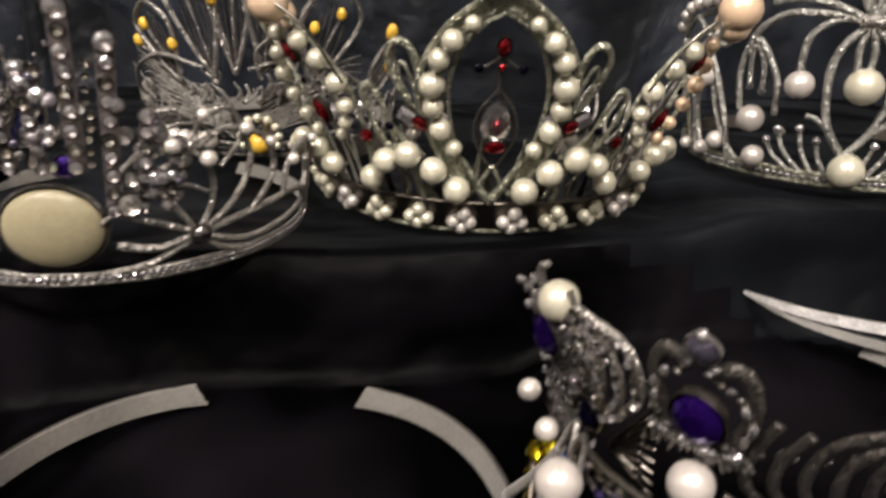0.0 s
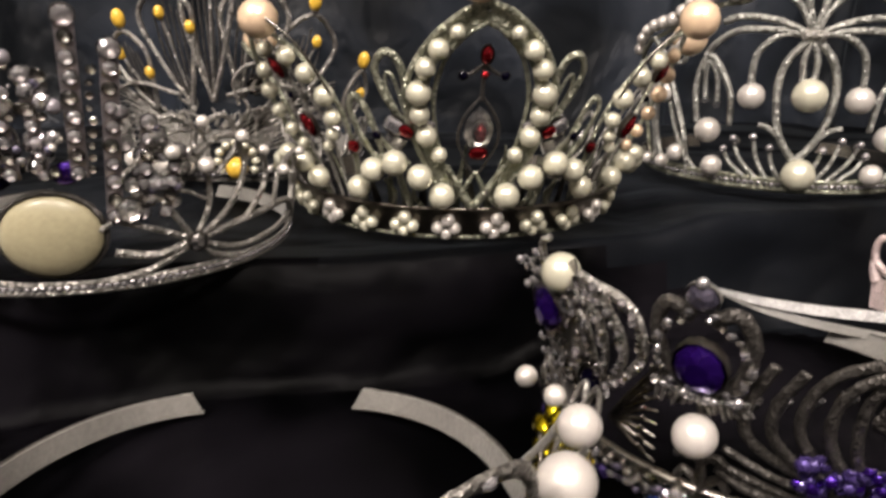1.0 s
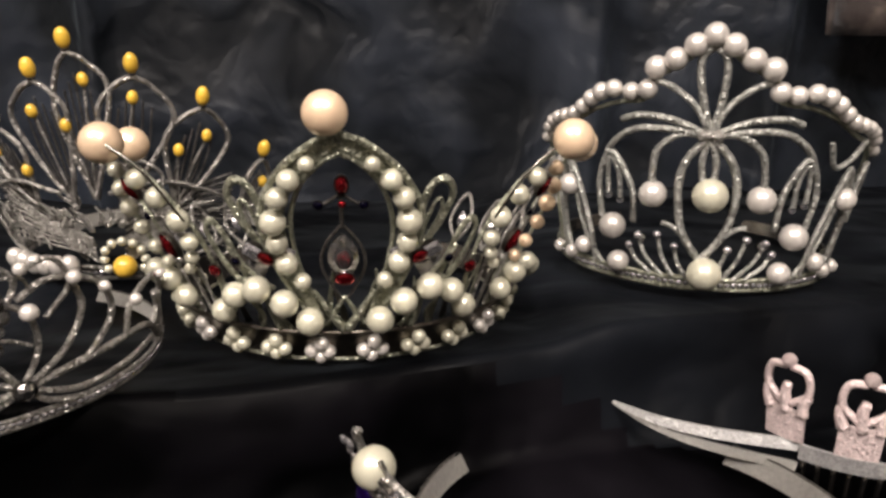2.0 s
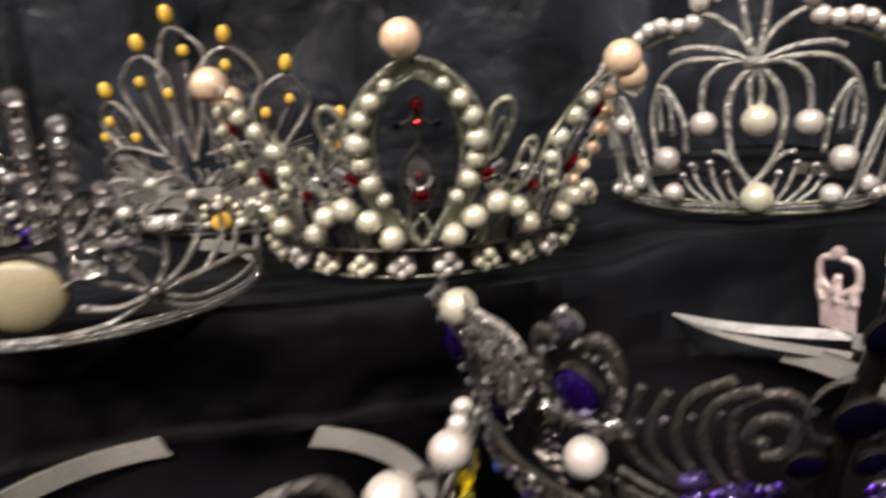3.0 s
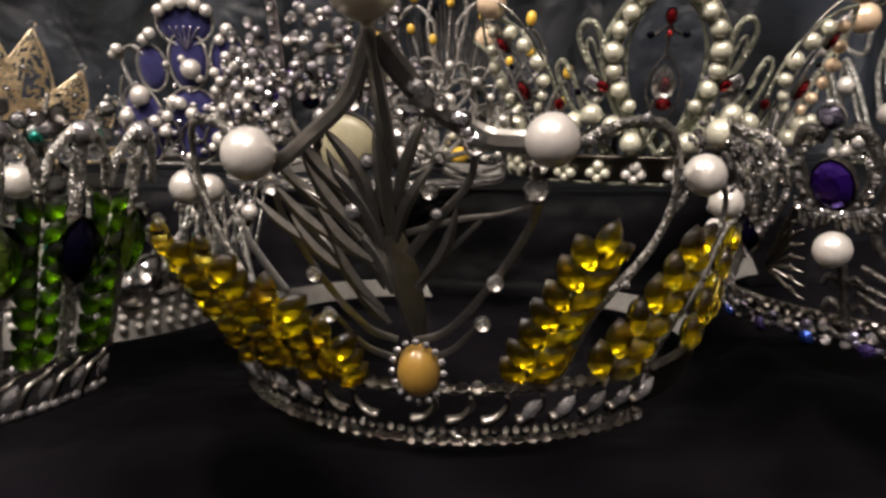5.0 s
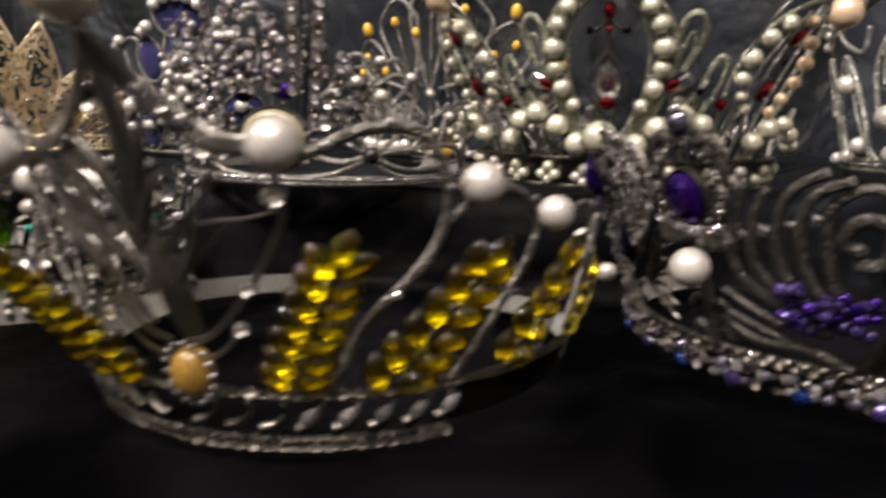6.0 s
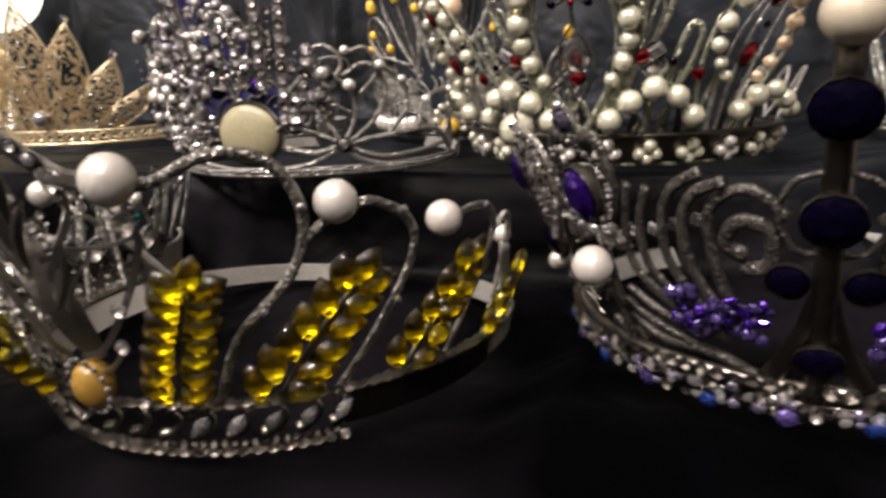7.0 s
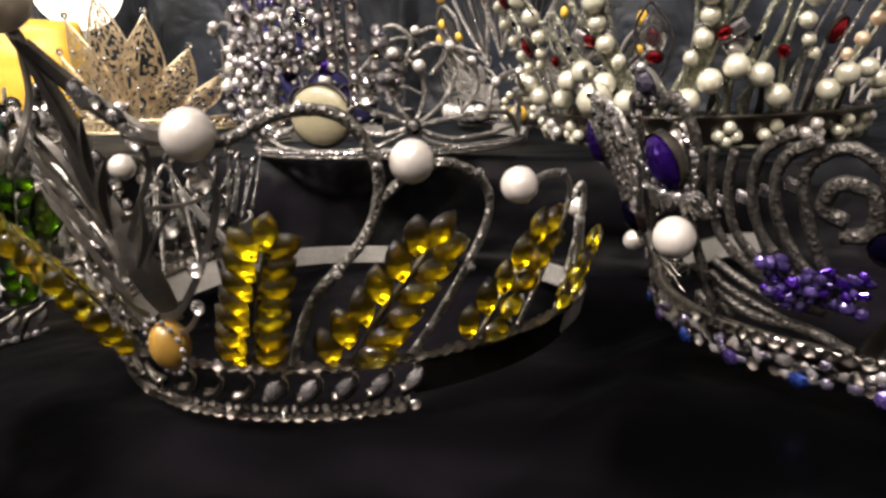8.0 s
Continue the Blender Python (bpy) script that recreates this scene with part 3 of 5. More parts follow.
        six = T.wire("stem", [(s * 71.6, 64), (s * 76, 68.0), (s * 82.5, 66.6), (s * 85.6, 56.7), (s * 82, 36), (s * 77, 15)], 0.0012, STEM, flat=0.6)
        for a, h, par in ((27, 86.5, one), (35, 92.5, one), (44.8, 76, one), (38, 46, one), (61, 72, two), (61.5, 43, two), (80, 68, six)):
            T.gem("stem_crystal", "round", s * a, h, 0.0015, FOIL, 0, 0.0018, par)
        T.bead("pearl", 20.8 if s > 0 else -16.2, 87.0 if s > 0 else 83, 0.0069, PEARL, 0.006 if s > 0 else 0.016, 2)
        T.bead("pearl", 49.8 if s > 0 else -54.0, 77 if s > 0 else 69, 0.0061, PEARL, 0.002, 2)
        T.bead("pearl", s * 72.5, 65.5, 0.0058, PEARL, -0.0035, 2)
        T.bead("pearl", s * 96.0, 52, 0.0036, PEARL, -0.004, 1)
        T.wire("stem", [(s * 85.6, 57), (s * 90, 62), (s * 93, 48), (s * 92, 15)], 0.0009)
        T.wire("stem", [(s * 92.5, 50), (s * 98, 34), (s * 108, 12)], 0.0015, SATIN)
        # leaf sprays: foot, tip and the number of pairs
        if s > 0:
            sprays = [(21.5, 17, 28.5, 56, 7, 0.0062, 3.4, 0.00018, 46), (39.5, 16, 54, 51, 6, 0.0069, 5.1, 0.0, 41), (66, 17, 79.5, 47, 5, 0.0064, 5.0, -0.00005, 30), (92, 16, 102, 33, 4, 0.0060, 4.0, 0.0, 30)]
        else:
            sprays = [(39.5, 14, 34, 53, 7, 0.0060, 3.3, 0.00047, 42), (30, 15, 26.5, 50, 7, 0.0060, 3.3, 0.00043, 42), (20.5, 15, 18, 40, 5, 0.0060, 3.3, 0.00040, 42), (12, 15, 11.5, 28, 3, 0.0058, 3.1, 0.00040, 42)]
        for a0, h0, a1, h1, pairs, size, wide, swing, part_by in sprays:
            spray = T.wire("leaf_spray", [(s * a0, h0, 0.0), (s * (a0 * 0.55 + a1 * 0.45), h0 * 0.5 + h1 * 0.5, swing * (h0 + h1 - 28) / 2), (s * a1, h1, swing * (h1 - 14))], 0.0009, DARK)
            lean = math.degrees(math.atan2((h1 - h0) / 1000, radians(a1 - a0) * 0.1))
            for i in range(pairs):
                u = i / (pairs - 1)
                a, h = a0 + (a1 - a0) * u, h0 + 3 + (h1 - h0 - 3) * u
                open_by = part_by + 8 * (1 - u)
                for k in (-1, 1):
                    turn = lean + k * open_by
                    aa = a - k * wide * (1.0 - 0.25 * u) * math.sin(radians(lean))
                    hh = h + k * wide * 0.9 * math.cos(radians(lean)) + 2.0 + random.uniform(-0.6, 0.6)
                    turn += random.uniform(-5, 5)
                    T.gem("leaf_stone", "leaf", s * aa, hh, size * random.uniform(1.0, 1.12), AMBER, turn if s > 0 else 180 - turn, 0.0022 + 0.0008 * k + swing * max(0.0, hh - 14), spray, tip=random.uniform(-16, 16), swivel=random.uniform(-14, 14) if s > 0 else 28 + random.uniform(-12, 12))
            T.gem("leaf_stone", "leaf", s * (a1 + 0.8), h1 + 6, size, AMBER, lean if s > 0 else 180 - lean, 0.0026 + swing * (h1 - 10), spray)


# ---- pearl crown with red stones ----
def pearl_crown():
    T = Ring("crown", 0.0735, 0.466, 0.0630, 0.0905, 0.43, 0.8, "antique silver crown with cream pearls and red stones", "crown")
    T.strip("rim_band", -112, 112, -3.5, 11.5, 0.0010, DARK, 70)
    T.wire("rim_wire", [(a, -4.0) for a in range(-112, 113, 7)], 0.0012, OLD, steps=3, out=0.0008)
    T.wire("rim_wire", [(a, 12.2) for a in range(-112, 113, 7)], 0.0012, DARK, steps=3, out=0.0012)
    T.arms(112, 140, -3, 9, PLAIN, 1.0)
    for i, a in enumerate((7.5, 20.5, 34.5, 48.5, 62.5, 76.5, 90, 103)):
        for s in (-1, 1):
            for dx, dy in ((-2.7, -1.6), (2.7, -1.6), (0.4, 3.2), (-0.2, -4.6)):
                T.bead("cluster_pearl", s * a + dx * 0.92 + random.uniform(-0.3, 0.3), 3.6 + dy + random.uniform(-0.4, 0.4), 0.0036, CREAM if (i % 3) else PEARL, 0.0032, 1)
    # middle arch
    T.pair("arch_wire", [(7, 14), (14.5, 45), (16.4, 70), (11.5, 91), (4.8, 104.5), (0, 109)], 0.0015, OLD)
    T.pair("arch_wire", [(6, 22), (9.4, 45), (10.2, 68), (7.6, 86), (3.2, 97), (0, 101)], 0.0010, OLD)
    T.pair("arch_band", [(6.5, 18), (12, 45), (13.4, 69), (9.6, 88.5), (4.0, 100.5), (0, 105)], 0.0034, OLD, out=-0.0012, flat=0.22)
    T.pair("arch_bar", [(16.4, 70), (10.2, 68)], 0.0008, OLD)
    T.beads("arch_pearl", ((5.4, 97, 3.4), (8.8, 90, 4.7), (11.4, 82, 4.8), (13.1, 71, 5.8), (13.2, 61, 4.8), (12.0, 51, 5.0), (9.2, 42, 3.9)), CREAM, 0.003)
    T.bead("top_pearl", -1.9, 117, 0.0088, PEACH, 0, 2)
    T.wire("top_pin", [(0, 107), (-1.6, 113)], 0.0018, OLD)
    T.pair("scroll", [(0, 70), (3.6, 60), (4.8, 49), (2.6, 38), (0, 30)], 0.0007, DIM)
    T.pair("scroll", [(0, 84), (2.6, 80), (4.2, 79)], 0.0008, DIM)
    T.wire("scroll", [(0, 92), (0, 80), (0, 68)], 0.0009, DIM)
    T.gem("pear_crystal", "navette", 0, 54, 0.0120, CRYSTAL, 90, -0.001)
    for q in (-1, 1):
        T.gem("wedge_crystal", "square", q * 20.5, 47, 0.0062, FOIL, 45 - 12 * q, -0.002, deep=0.5)
        T.gem("wedge_crystal", "square", q * 11.5, 56, 0.0030, FOIL, 20 * q, 0.001, deep=0.6)
    for h, r, kind, turn in ((88, 0.0042, "navette", 90), (79.5, 0.0016, "round", 0), (53.5, 0.0046, "navette", 90), (43, 0.0042, "oval", 0)):
        T.gem("red_stone", kind, 0.2, h, r, RED, turn, 0.002, cup=DARK)
    for s in (-1, 1):
        T.gem("red_stone", "round", s * 4.2, 79, 0.0020, INDIGO, 0, 0.002, cup=DARK)
        T.wire("base_blade", [(s * 0.6, 14), (s * 4, 24), (s * 7.5, 36)], 0.0026, OLD, taper=0.4)
        T.wire("base_blade", [(s * 9, 13), (s * 4, 20), (0, 33)], 0.0018, OLD, taper=0.5)
        T.wire("base_blade", [(s * 18, 13), (s * 19.5, 22), (s * 20, 31)], 0.0022, OLD, taper=0.5)
        T.wire("base_blade", [(s * 15, 13), (s * 17, 20), (s * 15, 27)], 0.0014, OLD, taper=0.5)
        T.wire("base_blade", [(s * 24, 13), (s * 22.5, 20), (s * 25, 27)], 0.0014, OLD, taper=0.5)
        # garland of big pearls over the rim
        for a, h, r in ((8.6, 21, 6.9), (14.0, 30.5, 6.8), (20, 37.2, 6.8), (26.2, 32.8, 6.4), (31.6, 22.5, 6.4)):
            T.bead("garland_pearl", s * a, h, r / 1060, CREAM, 0.006, 2)
        for a, h, r in ((46.5, 24, 6.2), (51, 31.5, 6.4), (58, 34, 5.6), (66, 28, 5.8), (74, 22, 5.6)):
            T.bead("garland_pearl", s * a, h, r / 1060, CREAM, 0.005, 2)
        # loops between arch and fin
        T.wire("loop", [(s * 14, 40), (s * 16, 66), (s * 17.5, 84), (s * 20.5, 88), (s * 23, 80), (s * 20.5, 64), (s * 15, 48)], 0.0017, OLD, out=-0.004, flat=0.5)
        T.wire("loop", [(s * 17.5, 62), (s * 19, 76), (s * 20.5, 79), (s * 21, 72), (s * 19, 60)], 0.0008, OLD, out=-0.004)
        T.wire("loop", [(s * 24, 34), (s * 26, 58), (s * 28.5, 68), (s * 31, 62), (s * 29, 45), (s * 25, 34)], 0.0016, OLD, out=-0.002, flat=0.5)
        T.wire("loop", [(s * 17, 36), (s * 22, 44), (s * 26, 56)], 0.0011, OLD)
        T.wire("loop", [(s * 33, 14), (s * 30, 30), (s * 24, 40)], 0.0012, OLD)
        T.gem("clear_stone", "square", s * 19.6, 55, 0.0046, FOIL, 35 * s, 0.0005, cup=DARK)
        T.gem("red_stone", "oval", s * 16.5, 53, 0.0036, RED, 40 * s, 0.003, cup=DARK)
        T.gem("red_stone", "oval", s * 31, 43.5, 0.0036, RED, -40 * s, 0.003, cup=DARK)
        T.gem("red_stone", "round", s * 24, 50, 0.0020, INDIGO, 0, 0.003, cup=DARK)
        # side fin that sweeps out to the peach pearls
        fin = T.wire("fin_wire", [(s * 36, 13), (s * 32.5, 35), (s * 33, 62), (s * 39, 84), (s * 47, 95), (s * 54, 99)], 0.0011, OLD)
        T.wire("fin_wire", [(s * 54, 99), (s * 57.5, 80), (s * 58, 55), (s * 52, 30), (s * 48, 13)], 0.0011, OLD)
        T.wire("fin_wire", [(s * 42, 14), (s * 42, 40), (s * 45, 70), (s * 53, 97)], 0.0009, SILVER)
        T.wire("fin_wire", [(s * 39, 14), (s * 38, 40), (s * 41, 66), (s * 49, 92)], 0.0007, SILVER)
        T.wire("fin_wire", [(s * 46, 14), (s * 47, 40), (s * 50, 66), (s * 54, 94)], 0.0007, SILVER)
        for a, h, r in ((42.5, 85, 4.6), (38.5, 77.5, 4.9), (35.2, 67.5, 5.2), (34.8, 57, 4.2), (36.5, 48.5, 3.4), (39, 42, 3.0)):
            T.bead("fin_pearl", s * a, h, r / 1000, CREAM, 0.003, 1, fin)
        for a, h, r in ((50, 87, 3.8), (53.5, 77, 4.2), (55.5, 67, 4.4), (55, 57, 3.8), (52.5, 48, 3.6), (49.5, 41, 3.2)):
            T.bead("fin_pearl", s * a, h, r / 1000, PEACH if s > 0 else CREAM, 0.002, 1, fin)
        T.gem("red_stone", "navette", s * 43.5, 52, 0.0062, RED, 90 - 20 * s, 0.003, cup=DARK)
        T.gem("red_stone", "navette", s * 47, 79, 0.0056, RED, 90 - 35 * s, 0.003, cup=DARK)
        T.gem("red_stone", "round", s * 46, 66, 0.0018, INDIGO, 0, 0.003, cup=DARK)
        T.bead("tip_pearl", 41.5 if s > 0 else -44.5, 104 if s > 0 else 101, 0.0090, PEACH, 0.014 if s > 0 else 0.007, 2)
        T.bead("rear_tip_pearl", 64.5 if s > 0 else -78, 95 if s > 0 else 90.6, 0.0092, PEACH, 0.0 if s > 0 else -0.0165, 2)
        T.wire("rear_fin", [(s * 62, 12), (s * 58, 45), (s * 62, 74), (66 if s > 0 else -76, 88)], 0.0012, OLD, out=-0.006)
        T.wire("tip_pin", [(s * 33, 68, 0.004), (s * 37, 90, 0.006), (s * 42, 103, 0.010)], 0.0006, PLAIN)
    for a in range(-60, 61, 5):
        lean = 2.5 if (a // 5) % 2 else -2.5
        T.wire("filler_leaf", [(a, 13), (a + lean * 0.3, 24), (a + lean, 34 + 6 * ((a // 5) % 3))], 0.0020, OLD if (a // 5) % 3 else DARK, taper=0.3, out=-0.003, flat=0.4)
    # back half, low and plain, seen through the front
    for a in range(100, 140, 16):
        for s in (-1, 1):
            T.wire("rear_leaf", [(s * a, 12), (s * (a + 5), 26), (s * a, 44), (s * (a - 5), 26), (s * a, 12)], 0.0012, SILVER)
            T.gem("rear_stone", "navette", s * a, 27, 0.006, FOIL, 90, 0)


# ---- tiara with an ivory cabochon and crystal plume ----
def cabochon_tiara():
    T = Ring("tiara", -0.108, 0.388, 0.0620, 0.0890, 0.15, 8, "silver lattice tiara with ivory cabochon and crystal plume")
    for h, r in ((-3.2, 0.0016), (0.2, 0.0010)):
        T.wire("rim_wire", [(a, h) for a in range(-96, 97, 6)], r, SILVER, steps=3)
    T.stones("rim_stone", "round", -95, 95, -1.4, 0.0014, FOIL, 2.1, 0.0012)
    T.strip("rim_band", -96, 96, -4.2, 0.8, 0.0008, PLAIN, 60)
    T.arms(96, 150, -4, 3, SATIN, 0.0)
    # cabochon in a beaded frame
    m = T.stand(0, 20, -0.003, 12)
    child("cabochon", ball(CAMEO, 2), T.thing, m @ Matrix.Diagonal((0.0190, 0.0168, 0.0065, 1)))
    child("cabochon_frame", tube_mesh("cabochon_frame", [(0.0198 * math.cos(w), 0.0176 * math.sin(w), -0.001) for w in np.linspace(0, 2 * math.pi, 41)], 0.0012, DIM),
          T.thing, m)
    child("cabochon_back", stone("cup", DARK), T.thing, m @ Matrix.Diagonal((0.0176, 0.0156, 0.008, 1)))
    # lattice loops
    for s in (-1, 1):
        T.wire("lattice", [(s * 14, 12), (s * 24, 9), (s * 33.8, 12.5), (s * 52, 17), (s * 74, 17), (s * 87, 4)], 0.0016)
        T.wire("lattice", [(s * 10, 0), (s * 22, 3), (s * 33.8, 12.5), (s * 44, 24), (s * 49, 40), (s * 46, 54)], 0.0014)
        T.wire("lattice", [(s * 33.8, 12.5), (s * 29, 24), (s * 25, 33), (s * 19, 36)], 0.0014)
        T.wire("lattice", [(s * 33.8, 12.5), (s * 47, 5), (s * 62, 5), (s * 80, 8)], 0.0013)
        T.wire("lattice", [(s * 14, 26), (s * 24, 20), (s * 33.8, 12.5), (s * 40, 4), (s * 52, -1)], 0.0013)
        T.wire("lattice", [(s * 33.8, 12.5), (s * 38, 28), (s * 36, 44), (s * 28, 52)], 0.0012)
        T.wire("lattice", [(s * 50, 16), (s * 58, 32), (s * 54, 48), (s * 42, 56), (s * 34, 50)], 0.0013)
        T.wire("lattice", [(s * 80, 12), (s * 84, 28), (s * 78, 40), (s * 66, 34), (s * 64, 18)], 0.0013)
        T.wire("lattice", [(s * 87, 0), (s * 86, 14), (s * 80, 30)], 0.0018)
        T.wire("scroll", [(s * 20, 40), (s * 30, 46), (s * 34, 58), (s * 28, 66), (s * 22, 58), (s * 27, 52)], 0.0012)
        T.wire("scroll", [(s * 40, 40), (s * 46, 52), (s * 42, 64), (s * 36, 62)], 0.0011)
        T.gem("node_stone", "round", s * 33.8, 12.5, 0.0040, SMOKE, 0, 0.003, cup=PLAIN)
        T.gem("node_stone", "round", s * 18, 30, 0.0048, CRYSTAL, 0, 0.003, cup=DARK)
        for a, h, r in ((28, 52, 3.2), (36, 45, 3.6), (46, 55, 3.0), (54, 47, 2.6), (35, 63, 2.6), (65, 35, 2.8), (78, 40, 2.4)):
            T.bead("bead", s * a, h, r / 1000, PEARL, 0.003)
    # crystal plume: columns of round stones that rise from the cabochon
    for a, top, lean, big in ((-46, 56, -5, 0), (-39, 65, -4, 0), (-32, 76, -4, 1), (-25, 82, -3, 0), (-17.5, 105, -2, 1), (-11, 77, -1, 0), (-4.5, 72, 0, 0), (2, 84, -1, 0), (8.3, 104, 1.5, 1), (14.6, 92, 2.5, 1), (20.5, 66, 3, 0), (25.5, 54, 4, 0)):
        foot = 44 if abs(a) < 14 else 26
        stalk = T.strip("plume_plate", a - (1.8 if big else 1.3), a + (1.8 if big else 1.3), foot, top - 4, 0.0010, MAUVE, 4, lambda q: 0.0)
        for v in stalk.data.vertices:
            up = (v.co.z * 1000 - 22) / (top - 22)
            turn = Matrix.Rotation(radians(lean * up), 3, "Z")
            v.co = turn @ v.co
        h, k = foot + 2.0, 0
        while h < top - 6:
            u = (h - 22) / (top - 22)
            T.gem("plume_crystal", "round", a + lean * u + random.uniform(-0.3, 0.3), h, (0.0024 if big else 0.0023) * random.uniform(0.93, 1.1), (GLASSY, CLEAR, GLASSY)[k % 3], random.uniform(0, 40), 0.0024, stalk, cup=PLAIN, tip=random.uniform(-8, 8))
            if not big and k % 2:
                T.gem("plume_crystal", "round", a + lean * u + 2.0, h + 3.4, 0.0017, LILAC if k % 4 == 1 else CLEAR, 0, 0.0020, stalk, cup=DIM)
            h += 7.0 if big else 6.0
            k += 1
        while h < top + 4:
            T.gem("plume_crystal", "round", a + lean, h, 0.0038 if big else 0.0032, GLASSY, random.uniform(0, 40), 0.0020, stalk, cup=DIM, tip=random.uniform(-10, 10))
            h += 8.0
    for i in range(330):
        a, h = random.uniform(-52, 6), random.uniform(10, 98)
        if abs(a) < 16 and h < 46 or h > 97 - abs(a + 8) * 1.0:
            continue
        if i % 5 == 0:
            T.bead("plume_bead", a, h, random.uniform(0.0016, 0.0030), PEARL if i % 2 else BALL, random.uniform(0.0, 0.004), 0)
            continue
        T.gem("plume_crystal", "round", a, h, random.uniform(0.0017, 0.0032), (CLEAR, GLASSY, FOIL, GLASSY, CLEAR)[i % 5], random.uniform(0, 40), random.uniform(-0.001, 0.0035), cup=PLAIN if i % 3 == 0 else None, tip=random.uniform(-20, 20), swivel=random.uniform(-20, 20))
    for k in range(9):
        T.gem("plume_crystal", "round", 11.6 + random.uniform(-0.6, 0.6) + 0.2 * k, 47 + 4.6 * k, random.uniform(0.0013, 0.0020), CLEAR, 0, 0.001, tip=random.uniform(-20, 20))
    for i in range(22):
        a, h = random.uniform(17, 32), random.uniform(30, 72)
        if h > 98 - a * 1.5:
            continue
        T.gem("plume_crystal", "round", a, h, random.uniform(0.0020, 0.0038), (GLASSY, GLASSY, CRYSTAL, FOIL)[i % 4], random.uniform(0, 40), random.uniform(-0.003, 0.003), cup=DIM if i % 3 else None, tip=random.uniform(-20, 20))
    for k in range(6):
        if k % 3 == 0:
            T.wire("sweep", [(11 + 2 * k, 22 + 7 * k), (20 + 2.2 * k, 31 + 8 * k + 3 * (k % 2)), (30 + 1.6 * k, 35 + 8 * k), (37 + 2.5 * (k % 3), 30 + 8 * k)], 0.0011, SILVER, taper=0.6)
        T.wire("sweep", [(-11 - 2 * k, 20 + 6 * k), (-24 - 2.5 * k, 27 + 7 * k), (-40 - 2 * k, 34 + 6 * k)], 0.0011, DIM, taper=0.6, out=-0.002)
    for a, h in ((-20, 46), (-28, 40), (-9, 44), (6, 46), (-14, 57)):
        T.gem("violet_stone", "oval", a, h, 0.0052, VIOLET if h > 45 else INDIGO, 20, -0.001, cup=PLAIN)
    for a, h, r in ((-48, 40, 3.4), (-52, 50, 3.2), (-50, 60, 3.0), (-44, 30, 3.0), (-38, 22, 2.6)):
        T.bead("bead", a, h, r / 1000, PEARL, 0.003)


